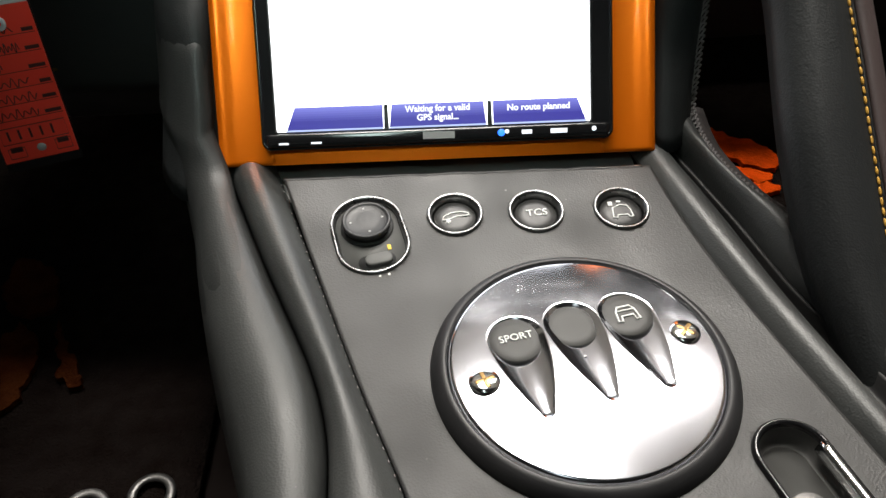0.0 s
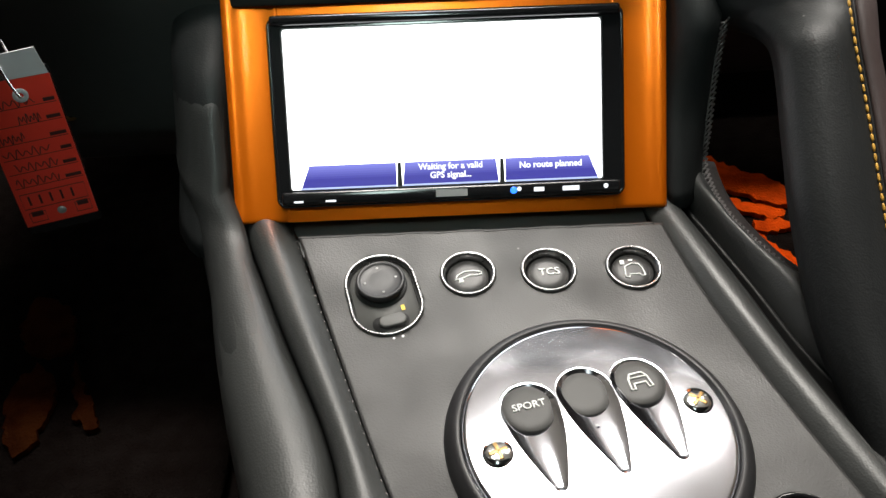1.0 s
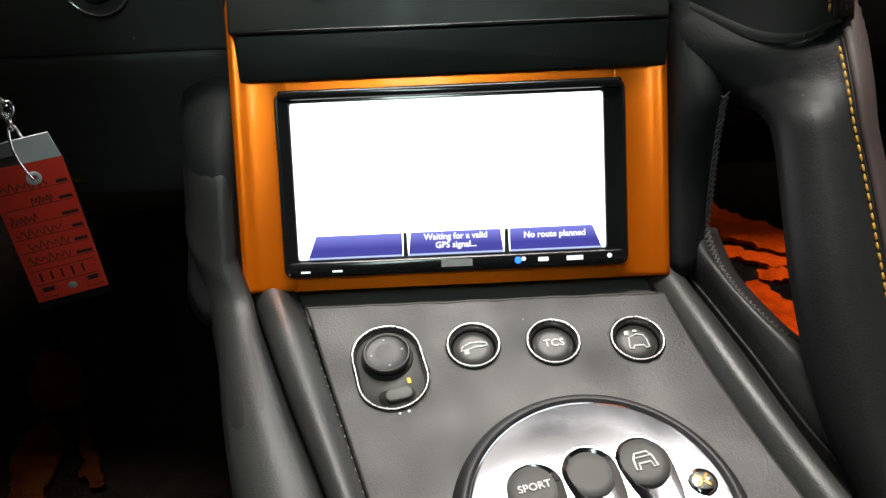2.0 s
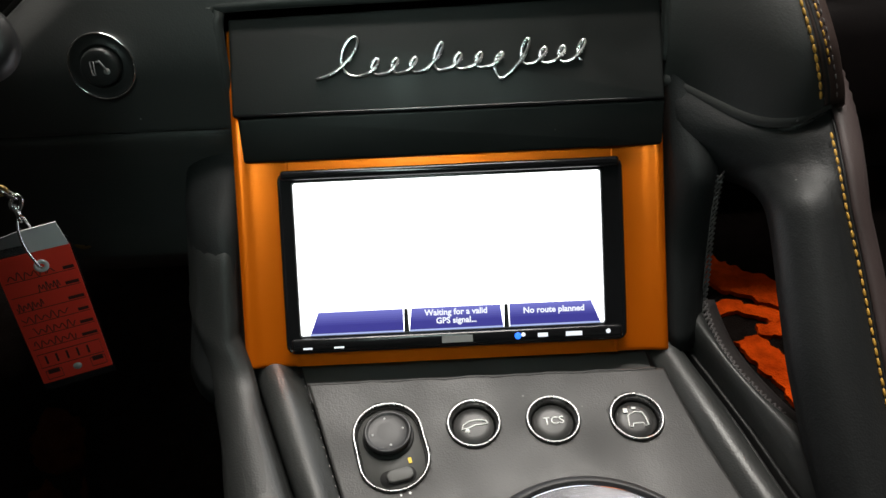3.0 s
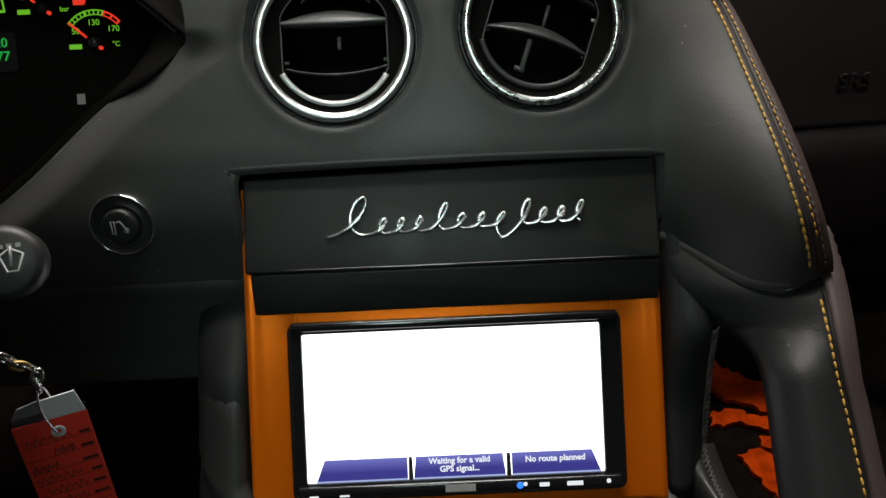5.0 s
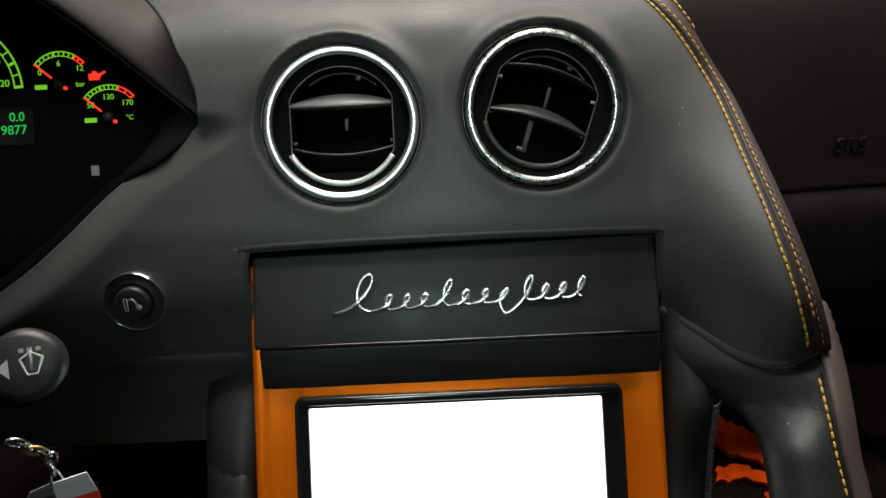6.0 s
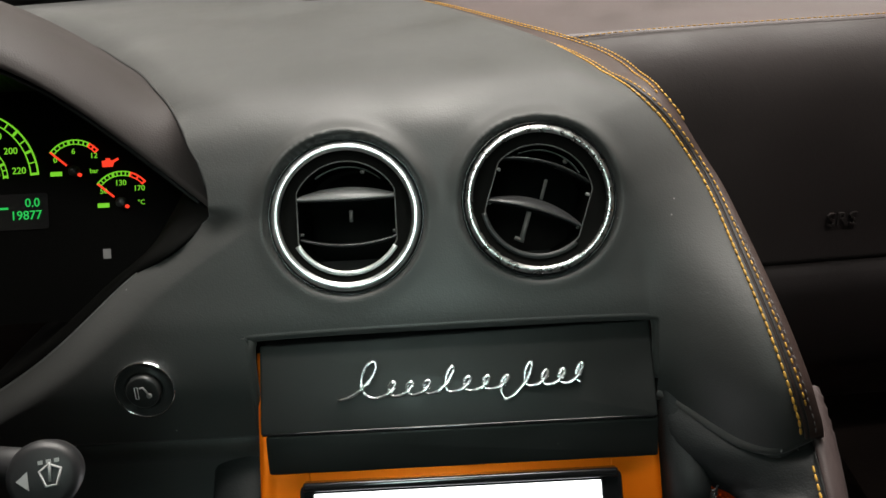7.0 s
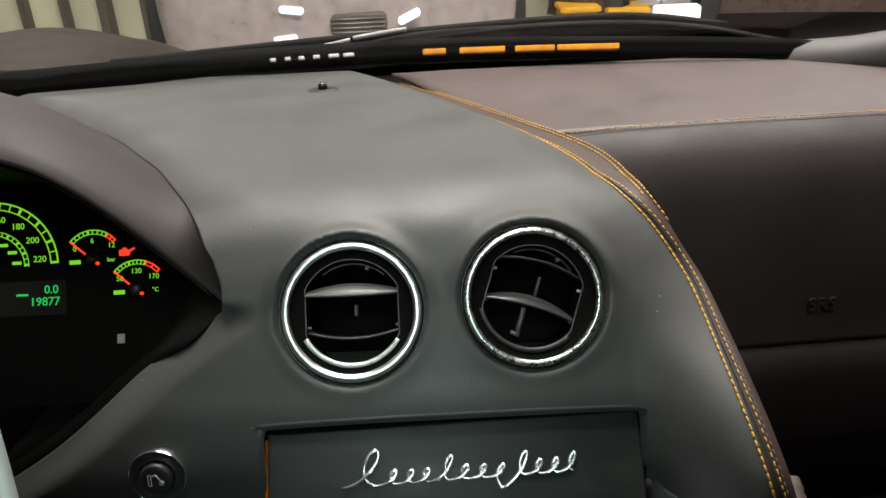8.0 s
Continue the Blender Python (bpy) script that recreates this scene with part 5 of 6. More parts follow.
v1 = air_vent(RING_CHROME, LIP_METAL, [(0.0108, 0.0136, 0.0100, 0.0178, -0.001, LIT_SLAT), (-0.0128, -0.0112, -0.0172, -0.0158, -0.008, SLAT_BLACK)], [(0.0022, 0.0038, -0.0030, 0.0011, -0.008)], 0.0388)
v1.matrix_basis = frame_at(VENTS[0], (1, 0, 0), VENT_UP)
# the right vent has a darker, mottled ring and a black lip
v2 = air_vent(MOTTLED_CHROME, SOFT_BLACK, [(0.0180, 0.0196, 0.0228, 0.0246, -0.006, SLAT_BLACK), (-0.0086, -0.0062, -0.0060, 0.0004, -0.003, SLAT_BLACK)], [(-0.0032, -0.0085, -0.0262, 0.0015, -0.006), (0.0022, 0.0135, 0.0010, 0.0010, -0.012)], 0.0396)
v2.matrix_basis = frame_at(VENTS[1], (1, 0.02, 0), VENT_UP) @ pose(0, 0, 0, 2, 0, -19) @ Matrix.Scale(0.985, 4)

# ---- switches on the console ----


def ring_button(x, y, label):
    b = thing("push_button", label, "button", (x, y, TOP + panel_rise(y)), group="console buttons")
    m = Matrix.Translation((x, y, TOP + panel_rise(y))) @ pose(0, 0, 0, 6.5, 0, 0)
    part("ring", lathe([(0.0144, -0.001), (0.0142, 0.0006), (0.0136, 0.0012), (0.0126, 0.0006), (0.0117, -0.0020), (0.0113, -0.006)], m, 48), BUTTON_CHROME, b, "chrome ring")
    part("cap", lathe([(0.0112, -0.006), (0.0110, -0.0036), (0.0103, -0.0026), (0.006, -0.0022), (0, -0.0020)], m, 40), SWITCH_CAP, b, "dark grey cap")
    return b, m @ Matrix.Translation((0, 0, -0.0019))


def outline_mark(name, pts, m, width, material, parent, closed=True):
    pts = [m @ Vector((x, y, 0.0)) for x, y in pts]
    return part(name, tube(pts, width, 6, closed=closed), material, parent, "white printed outline")


b1, m1 = ring_button(0.0060, 0.3576, "round chrome-ringed button with a car outline")
outline_mark("symbol", [(-0.0065, -0.0025), (-0.0055, 0.0002), (-0.002, 0.0024), (0.003, 0.0030), (0.0068, 0.0022), (0.0072, 0.0008), (0.005, 0.0002), (0.001, 0.0000), (-0.003, -0.0018)], m1, 0.00042, WHITE_PRINT, b1)
part("dot", lathe([(0, 0.0006), (0.0012, 0.0004), (0.0014, -0.0004)], m1 @ Matrix.Translation((-0.0035, -0.0035, 0)), 14), WHITE_PRINT, b1, "white dot")
b2, m2 = ring_button(0.0475, 0.3576, "round chrome-ringed traction control button")
lettering("legend", "TCS", 0.0062, m2 @ pose(0.0005, 0.0002, 0, 0, 0, 4), WHITE_PRINT, b2, 0.0003, label="white letters")
b3, m3 = ring_button(0.0912, 0.3570, "round chrome-ringed button with a car front outline")
outline_mark("symbol", [(-0.004, 0.002), (-0.0045, -0.0045), (-0.0025, -0.005), (-0.002, -0.003), (0.003, -0.0028), (0.004, -0.0045), (0.0058, -0.004), (0.005, 0.0005), (0.0035, 0.0035), (0.0, 0.004)], m3, 0.00042, WHITE_PRINT, b3)
bar("symbol", -0.006, 0.0035, -0.0038, 0.0060, m3, WHITE_PRINT, b3, label="white printed mark")
bar("symbol", -0.0015, 0.0055, 0.0008, 0.0066, m3, WHITE_PRINT, b3, label="white printed mark")

mirror = thing("mirror_switch", "black mirror adjuster knob in a chrome-rimmed plate", "switch", (-0.038, 0.354, TOP))
MS = Matrix.Translation((-0.0372, 0.3468, TOP + panel_rise(0.3468))) @ pose(0, 0, 0, 5, 0, 0) @ pose(0, 0, 0, 0, 0, 13)
capsule = lambda r: round_rect(-r, -0.0080 - r, r, 0.0080 + r, r * 0.99, 10)
part("rim", sheet([[MS @ Vector((x, y, z)) for x, y in capsule(r)] for r, z in ((0.0184, -0.0008), (0.0183, 0.0006), (0.0176, 0.0013), (0.0167, 0.0004), (0.0161, -0.0010))], closed=True), BUTTON_CHROME, mirror, "chrome rim")
part("well", sheet([[MS @ Vector((x, y, z)) for x, y in capsule(r)] for r, z in ((0.0161, -0.0010), (0.0159, -0.0018), (0.0157, -0.0028), (0.0150, -0.0032))], closed=True), GLOSS_BLACK, mirror, "glossy black well wall")
part("plate", slab(capsule(0.0157), -0.0050, -0.0024, MS), SWITCH_GREY, mirror, "dark grey plate")
KN = MS @ Matrix.Translation((0.0, 0.0068, -0.0024))
part("knob_base", lathe([(0.0134, -0.001), (0.0134, 0.0008), (0.0122, 0.0012), (0.010, 0.0012)], KN, 48), DEEP_BLACK, mirror)
part("knob", lathe([(0.0110, 0.000), (0.0112, 0.0018), (0.0121, 0.0030), (0.0125, 0.0050), (0.0121, 0.0060), (0.0113, 0.0062), (0.0106, 0.0057), (0.0098, 0.0052), (0.005, 0.0056), (0, 0.0057)], KN, 56), STALK_BLACK, mirror, "round black dished knob")
for a in (90, 0, 180, 270):
    part("knob_mark", lathe([(0, 0.0004), (0.0007, 0)], KN @ Matrix.Translation((0.0080 * math.cos(radians(a)), 0.0080 * math.sin(radians(a)), 0.0055)), 8), GREY_PRINT, mirror)
part("slider_slot", slab(round_rect(-0.0092, -0.0212, 0.0092, -0.0122, 0.0042), -0.0028, -0.0021, MS), DEEP_BLACK, mirror)
part("slider", slab(round_rect(-0.0058, -0.0202, 0.0078, -0.0132, 0.0033), -0.0021, 0.0002, MS, 0.0008), SWITCH_GREY, mirror, "grey slider")
bar("mark", 0.0068, -0.0110, 0.0086, -0.0078, MS @ Matrix.Translation((0, 0, -0.0024)), YELLOW_PRINT, mirror, label="yellow mark")
for x in (-0.001, 0.0035):
    part("mark", lathe([(0, 0.0004), (0.0009, 0)], MS @ Matrix.Translation((x, -0.0278, -0.0004)), 10), WHITE_PRINT, mirror, "white dot")

# ---- round selector plate ----
sel = thing("selector_plate", "round brushed steel gear selector plate in a black ring", "gear selector", (0.0555, 0.2640, TOP))
DM = Matrix.Translation((0.0545, 0.2600, TOP))
part("surround_ring", lathe([(0.0648, -0.004), (0.0648, -0.0004), (0.0642, 0.0016), (0.0628, 0.0040), (0.0608, 0.0060), (0.0590, 0.0068), (0.0578, 0.0066), (0.0575, 0.003)], DM, 96), STALK_BLACK, sel, "satin black ring")
POCKETS = []
for (cx, cy), (tx, ty) in (((0.0267, 0.2704), (0.0347, 0.2338)), ((0.0516, 0.2772), (0.0609, 0.2399)), ((0.0761, 0.2816), (0.0855, 0.2453))):
    POCKETS.append((Vector((cx, cy)), Vector((tx, ty))))


def plate_height(x, y):
    """A shallow dome with rounded scoops that run from each button to a rounded tip."""
    h = 0.0036 * (1 - ((x - 0.0545) ** 2 + (y - 0.2600) ** 2) / 0.0562 ** 2)
    cut = 0.0
    for c, t in POCKETS:
        d = t - c
        u = max(0.0, min(1.0, (Vector((x, y)) - c).dot(d) / d.length_squared))
        r = 0.0032 + 0.0092 * (1 - u ** 1.7)
        q = (Vector((x, y)) - c - d * u).length / r
        if q < 1:
            cut = min(cut, -(0.0010 + 0.0030 * (1 - u)) * (1 - q * q))
    return h + cut


rows = []
for r in np.linspace(0.0005, 0.0556, 130):
    ring = []
    for a in np.linspace(0, math.tau, 400, endpoint=False):
        x, y = 0.0545 + r * math.cos(a), 0.2600 + r * math.sin(a)
        ring.append((x, y, TOP + 0.0066 + plate_height(x, y)))
    rows.append(ring)
for r, h in ((0.0562, 0.0064), (0.0568, 0.0060), (0.0573, 0.0052), (0.0575, 0.003)):
    rows.append([(0.0545 + r * math.cos(a), 0.2600 + r * math.sin(a), TOP + h) for a in np.linspace(0, math.tau, 400, endpoint=False)])
part("plate", sheet(rows, closed=True), STEEL, sel, "brushed steel plate with scooped channels", thick=0.0015)
for k, (c, t) in enumerate(POCKETS):
    m = Matrix.Translation((c.x, c.y, TOP + 0.0042))
    knob = part("round_key", lathe([(0.0119, -0.001), (0.0119, 0.0034), (0.0114, 0.0040), (0.007, 0.0039), (0, 0.0038)], m, 40), RUBBER, sel, "round dark grey rubber key")
    mm = m @ pose(0, 0.001, 0.0042, 0, 0, 12)
    if k == 0:
        lettering("legend", "SPORT", 0.0050, mm, WHITE_PRINT, knob, 0.0003, label="white letters")
    if k == 2:
        outline_mark("symbol", [(-0.0042, 0.0010), (-0.0050, -0.0045), (-0.0030, -0.0048), (-0.0026, -0.0018), (0.0028, -0.0018), (0.0032, -0.0048), (0.0052, -0.0045), (0.0044, 0.0010), (0.0028, 0.0034), (-0.0028, 0.0034)], mm, 0.0005, WHITE_PRINT, knob)
        outline_mark("symbol", [(-0.0040, 0.0012), (0.0042, 0.0012)], mm, 0.0004, WHITE_PRINT, knob, closed=False)
for x, y, turn in ((0.0116, 0.2493, 20), (0.0989, 0.2704, 50)):
    m = Matrix.Translation((x, y, TOP + 0.0078)) @ pose(0, 0, 0, 0, 0, turn)
    sc = part("screw", lathe([(0.0066, -0.002), (0.0065, 0.0006), (0.0058, 0.0013), (0.0040, 0.0019), (0, 0.0021)], m, 32), CHROME, sel, "round chrome screw")
    for a in (0, 90):
        part("screw_slot", slab(round_rect(-0.0042, -0.0010, 0.0042, 0.0010, 0.0005), 0.0002, 0.00225, m @ pose(0, 0, 0, 0, 0, a), 0.0004), BRONZE, sc, "dull bronze slot")

# ---- oval pocket at the rear of the console ----
pocket = thing("coin_pocket", "oval black pocket with a chrome edge and a coin in it", "storage pocket", (0.132, 0.19, TOP))
PM = Matrix.Translation((0.1335, 0.1930, TOP)) @ pose(0, 0, 0, 0, 0, 16)
oval = lambda r: round_rect(-r, -0.0225 - r, r, 0.0225 + r, r * 0.99, 10)
part("rim", sheet([[PM @ Vector((x, y, z)) for x, y in oval(r)] for r, z in ((0.0158, -0.0010), (0.0156, 0.0010), (0.0149, 0.0020), (0.0138, 0.0018), (0.0130, 0.0004), (0.0128, -0.0010))], closed=True), GLOSS_BLACK, pocket, "glossy rim")
part("well", sheet([[PM @ Vector((x, y, z)) for x, y in oval(r)] for r, z in ((0.0128, -0.0010), (0.0124, -0.0050), (0.0112, -0.0090), (0.0090, -0.0100))], closed=True), SWITCH_GREY, pocket, "grey plastic well wall")
part("tray", slab(oval(0.0116), -0.0120, -0.0098, PM), RUBBER, pocket)
part("chrome_edge", loft([[PM @ Vector(p) for p in ((0.0102, y, -0.0030), (0.0112, y, 0.0012), (0.0130, y, 0.0022), (0.0142, y, 0.0020))] for y in np.linspace(-0.026, 0.023, 6)], 14, 8), CHROME, pocket, "chrome edge strip", thick=0.0008)
tagged(part("coin", lathe([(0, 0.0020), (0.0075, 0.0019), (0.0082, 0.0014), (0.0082, 0.0), (0, 0.0)], Matrix.Translation((0.1295, 0.1955, TOP - 0.0098)), 32), SATIN_METAL), "small pale metal coin lying in the console pocket", "coin")

# ---- cigarette lighter ----
lighter = thing("cigarette_lighter", "round black cigarette lighter with a thin chrome ring", "lighter", (-0.1838, 0.491, 0.6505))
LM = frame_at((-0.1820, 0.4893, 0.6524), (1, 0.0, 0), (0, 0.22, 0.975)) @ Matrix.Scale(0.98, 4)
part("ring", lathe([(0.0182, -0.004), (0.0182, 0.0008), (0.0177, 0.0013), (0.0172, 0.0008), (0.0169, -0.001)], LM, 56), CHROME, lighter, "thin chrome ring")
part("dish", lathe([(0.0171, 0.0), (0.0140, -0.0006), (0.0125, 0.0010), (0.0115, 0.0010), (0.0110, -0.0010), (0.0, -0.001)], LM, 48), SOFT_BLACK, lighter, "black dished plate")
part("cap", lathe([(0.0104, -0.001), (0.0102, 0.0035), (0.0090, 0.0045), (0.004, 0.0038), (0, 0.0036)], LM, 40), SOFT_BLACK, lighter, "black cap")
LS = LM @ Matrix.Translation((0, 0, 0.0045))
outline_mark("symbol", [(-0.0042, -0.0038), (-0.0024, -0.0038), (-0.0024, 0.0036), (-0.0042, 0.0036)], LS, 0.00035, GREY_PRINT, lighter)
outline_mark("symbol", [(-0.0012, 0.0030), (0.0008, 0.0036), (0.0022, 0.0014), (0.0036, -0.0012)], LS, 0.0006, GREY_PRINT, lighter, closed=False)
part("symbol", lathe([(0, 0.0005), (0.0016, 0.0003), (0.0018, -0.0004)], LS @ Matrix.Translation((0.0038, -0.0020, 0)), 14), GREY_PRINT, lighter, "grey printed dot")

# ---- instrument cluster under its visor ----
hood = thing("cluster_visor", "brown-black leather visor over the instruments", "dashboard trim", (-0.25, 0.6, 0.74))
LIP = [(-0.1420, 0.562, 0.7330), (-0.1740, 0.569, 0.7630), (-0.2053, 0.572, 0.7935), (-0.2342, 0.574, 0.8165), (-0.2650, 0.576, 0.8315), (-0.33, 0.58, 0.848), (-0.42, 0.585, 0.845)]
SEAT = spline([(-0.1405, 0.548, 0.748), (-0.1435, 0.5545, 0.764), (-0.1495, 0.5615, 0.7725), (-0.1565, 0.576, 0.780), (-0.1715, 0.6065, 0.7832), (-0.190, 0.638, 0.785), (-0.2095, 0.672, 0.785), (-0.2365, 0.7085, 0.785), (-0.2685, 0.753, 0.784), (-0.3175, 0.8055, 0.783), (-0.3665, 0.852, 0.781), (-0.42, 0.898, 0.778)], 50)
visor_rows = []
for a, b in zip(spline(LIP, 50), SEAT):
    d = np.linalg.norm(b - a)
    row = []
    for u in np.linspace(0, 1, 16):
        bow = 0.12 * d * math.sin(u ** 0.75 * math.pi)
        row.append((a[0] + (b[0] - a[0]) * u + 0.25 * bow, a[1] + (b[1] - a[1]) * u, a[2] + (b[2] - a[2]) * u + bow))
    visor_rows.append([(a[0] - 0.004, a[1] + 0.01, a[2] - 0.008), (a[0] - 0.0005, a[1] - 0.001, a[2] - 0.003)] + row)
part("visor_top", sheet(visor_rows), VISOR_LEATHER, hood, "brown-black leather visor skin", thick=0.003)
part("visor_seam", tube([(x + 0.0004, y, z + 0.0004) for x, y, z in SEAT], 0.0011, 6), DEEP_BLACK, hood, "dark seam at the visor foot")
inside = []
for a in spline(LIP, 40):
    inside.append([(a[0] - 0.004, a[1] + 0.008, a[2] - 0.008), (a[0] - 0.02, a[1] + 0.05, a[2] - 0.012), (a[0] - 0.03, 0.69, min(a[2] - 0.004, 0.772))])
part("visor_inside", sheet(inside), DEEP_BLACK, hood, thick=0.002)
LOWEDGE = [(-0.1420, 0.556, 0.7325), (-0.1640, 0.527, 0.7200), (-0.1970, 0.516, 0.7000), (-0.2520, 0.499, 0.6600), (-0.335, 0.488, 0.613)]
shroud = []
for a in spline(LOWEDGE, 40):
    w = smooth01((-0.146 - a[0]) / 0.05)
    shroud.append([(a[0] + 0.001, a[1] + 0.001 + 0.015 * w, a[2]), (a[0] - 0.004, a[1] + 0.006 + 0.015 * w, a[2]), (a[0] - 0.012, a[1] + 0.02 + 0.012 * w, a[2] - 0.006 * w), (a[0] - 0.02, a[1] + 0.07, a[2] - 0.030 * w), (a[0] - 0.025, 0.70, a[2] - 0.055 * w)])
part("shroud", sheet([spline(r, 24) for r in shroud]), VOID_BLACK, hood, "smooth black lower shroud", thick=0.002)

cluster = thing("instrument_cluster", "dark instrument cluster with green lit gauges", "instrument cluster", (-0.29, 0.66, 0.70))
CL = frame_at((-0.2584, 0.6630, 0.7421), (1, 0, 0), (0, 0.5, 0.866))
part("face", slab(round_rect(-0.30, -0.13, 0.075, 0.043, 0.01), -0.006, -0.002, CL), VOID_BLACK, cluster, "black dial face", smooth=False)


def gauge(name, cx, cy, r, labels, unit, red_from):
    m = CL @ Matrix.Translation((cx, cy, 0))
    dial = part(name, flat_band(r * 0.84, r * 0.865, 40, 140, -0.0004, 0.0, m), DIAL_GREEN, cluster, "green lit arc gauge")
    part("arc", flat_band(r * 0.965, r, 40 + red_from, 140, -0.0004, 0.0, m), DIAL_GREEN, dial)
    part("red_arc", flat_band(r * 0.95, r, 40, 40 + red_from - 2, -0.0004, 0.0001, m), DIAL_RED, dial, "red lit end of the arc")
    part("red_arc", flat_band(r * 0.84, r * 0.875, 40, 40 + red_from - 2, -0.0004, 0.0001, m), DIAL_RED, dial, "red lit end of the arc")
    for k in (41, 40 + red_from / 2, 38 + red_from):
        part("red_tick", flat_band(r * 0.84, r, k - 1.6, k + 1.6, -0.0004, 0.0001, m, 3), DIAL_RED, dial, "red lit tick")
    for k in range(9):
        a = radians(40 + red_from + (100 - red_from) * k / 8)
        c, s = math.cos(a), math.sin(a)
        w = 0.0004 if k % 4 else 0.0009
        part("tick", slab([(r * 0.84 * c - w * s, r * 0.84 * s + w * c), (r * 0.84 * c + w * s, r * 0.84 * s - w * c), (r * c + w * s, r * s - w * c), (r * c - w * s, r * s + w * c)], -0.0004, 0.0, m), DIAL_GREEN, dial, smooth=False)
    for text, x, y in labels:
        lettering("numeral", text, 0.0056, m @ Matrix.Translation((x, y, 0)), DIAL_GREEN, dial, 0.0002, label="green numeral")
    lettering("unit", unit, 0.0048, m @ Matrix.Translation((0.0137, -0.0005, 0)), DIAL_GREEN, dial, 0.0002, label="green unit")
    a = radians(139)
    part("needle", tube([(m @ Vector((r * k * math.cos(a) + 0.001, r * k * math.sin(a) - 0.001, 0.002))) for k in (0.35, 1.0)], 0.0008, 6), DIAL_RED, dial, "red lit needle")
    part("hub", lathe([(0, 0.005), (0.003, 0.0045), (0.0038, 0.003), (0.0038, 0)], m, 20), SOFT_BLACK, dial)
    part("needle_tail", lathe([(0, 0.003), (0.0013, 0.0026), (0.0014, 0.001)], m @ Matrix.Translation((0.0040, -0.0030, 0)), 12), DIAL_RED, dial, "red lit needle tail")
    bar("symbol", -0.0180, -0.0030, -0.0095, 0.0002, m, DIAL_GREEN, dial, 0.0002, "green symbol")
    return dial


gauge("oil_pressure_gauge", -0.0077, -0.0217, 0.0230, (("0", -0.0140, 0.0085), ("6", -0.0006, 0.0143), ("12", 0.0140, 0.0105)), "bar", 21)
gauge("oil_temperature_gauge", 0.0253, -0.0461, 0.0230, (("50", -0.0131, 0.0088), ("130", -0.0006, 0.0142), ("170", 0.0126, 0.0097)), "\u00b0C", 33)
part("warning_light", slab([(0.0122, -0.0198), (0.0195, -0.0198), (0.0207, -0.0168), (0.0242, -0.0148), (0.0236, -0.0136), (0.0200, -0.0152), (0.0181, -0.0150), (0.0176, -0.0136), (0.0148, -0.0136), (0.0148, -0.0150), (0.0120, -0.0154)], -0.0004, 0.0002, CL), DIAL_RED, cluster, "red oil warning light", smooth=False)
m = CL @ Matrix.Translation((-0.0845, -0.0245, 0))
speedo = part("speedometer", flat_band(0.0493, 0.0505, 2, 150, -0.0004, 0, m, 50), DIAL_GREEN, cluster, "green lit speedometer arc")
part("arc", flat_band(0.0442, 0.0450, 2, 150, -0.0004, 0, m, 50), DIAL_GREEN, speedo)
part("arc", flat_band(0.0275, 0.0281, 0, 150, -0.0004, 0, m, 40), DIAL_GREEN, speedo)
part("arc", flat_band(0.0243, 0.0249, 0, 150, -0.0004, 0, m, 40), DIAL_GREEN, speedo)
for k in range(15):
    a = radians(3 + 10 * k)
    c, s = math.cos(a), math.sin(a)
    w = 0.0009 if k % 2 == 0 else 0.0004
    for r0, r1 in ((0.0442, 0.0505), (0.0243, 0.0281)):
        part("tick", slab([(r0 * c - w * s, r0 * s + w * c), (r0 * c + w * s, r0 * s - w * c), (r1 * c + w * s, r1 * s - w * c), (r1 * c - w * s, r1 * s + w * c)], -0.0004, 0.0, m), DIAL_GREEN, speedo, smooth=False)
for k, text in enumerate(("220", "200", "180", "160")):
    a = radians(8 + 24.5 * k)
    lettering("numeral", text, 0.0068, m @ Matrix.Translation((0.0366 * math.cos(a), 0.0366 * math.sin(a), 0)), DIAL_GREEN, speedo, 0.0002, label="green numeral")
    bar("numeral", 0.0190 * math.cos(a * 1.1) - 0.0035, 0.0190 * math.sin(a * 1.1) - 0.0012, 0.0190 * math.cos(a * 1.1) + 0.0035, 0.0190 * math.sin(a * 1.1) + 0.0012, m, DIAL_GREEN, speedo, 0.0002)
disp = part("display", slab(round_rect(-0.0800, -0.0620, -0.0290, -0.0360, 0.002), -0.002, -0.0008, CL), GLOSS_BLACK, cluster, "dark display", smooth=False)
lettering("digits", "0.0", 0.0090, CL @ Matrix.Translation((-0.0399, -0.0430, 0)), LCD_GREEN, disp, 0.0002, label="green digits")
lettering("digits", "19877", 0.0092, CL @ Matrix.Translation((-0.0449, -0.0520, 0)), LCD_GREEN, disp, 0.0002, label="green digits")
bar("dash_mark", -0.0665, -0.0470, -0.0575, -0.0454, CL, LCD_GREEN, disp, 0.0002, "green dash")
bar("telltale", 0.0095, -0.0860, 0.0150, -0.0790, CL, GREY_PRINT, cluster, 0.0003, "unlit grey symbol")

# ---- steering column: stalk, ignition key with tag, wheel ----
stalk = thing("wiper_stalk", "black wiper stalk with a white printed end cap", "control stalk", (-0.16, 0.345, 0.735))
SM = frame_at((-0.1575, 0.3472, 0.7302), (0.93, 0.25, -0.05), (0.12, 0.62, 0.78)) @ Matrix.Scale(1.02, 4)
part("end_cap", lathe([(0.0100, -0.018), (0.0122, -0.013), (0.0132, -0.004), (0.0122, -0.0008), (0.0100, 0.0004), (0, 0.0006)], SM, 48), STALK_BLACK, stalk, "round black end cap")
part("stem", tube([SM @ Vector(p) for p in ((0, 0, -0.018), (-0.03, 0.004, -0.045), (-0.12, 0.01, -0.07))], 0.008, 12), STALK_BLACK, stalk)
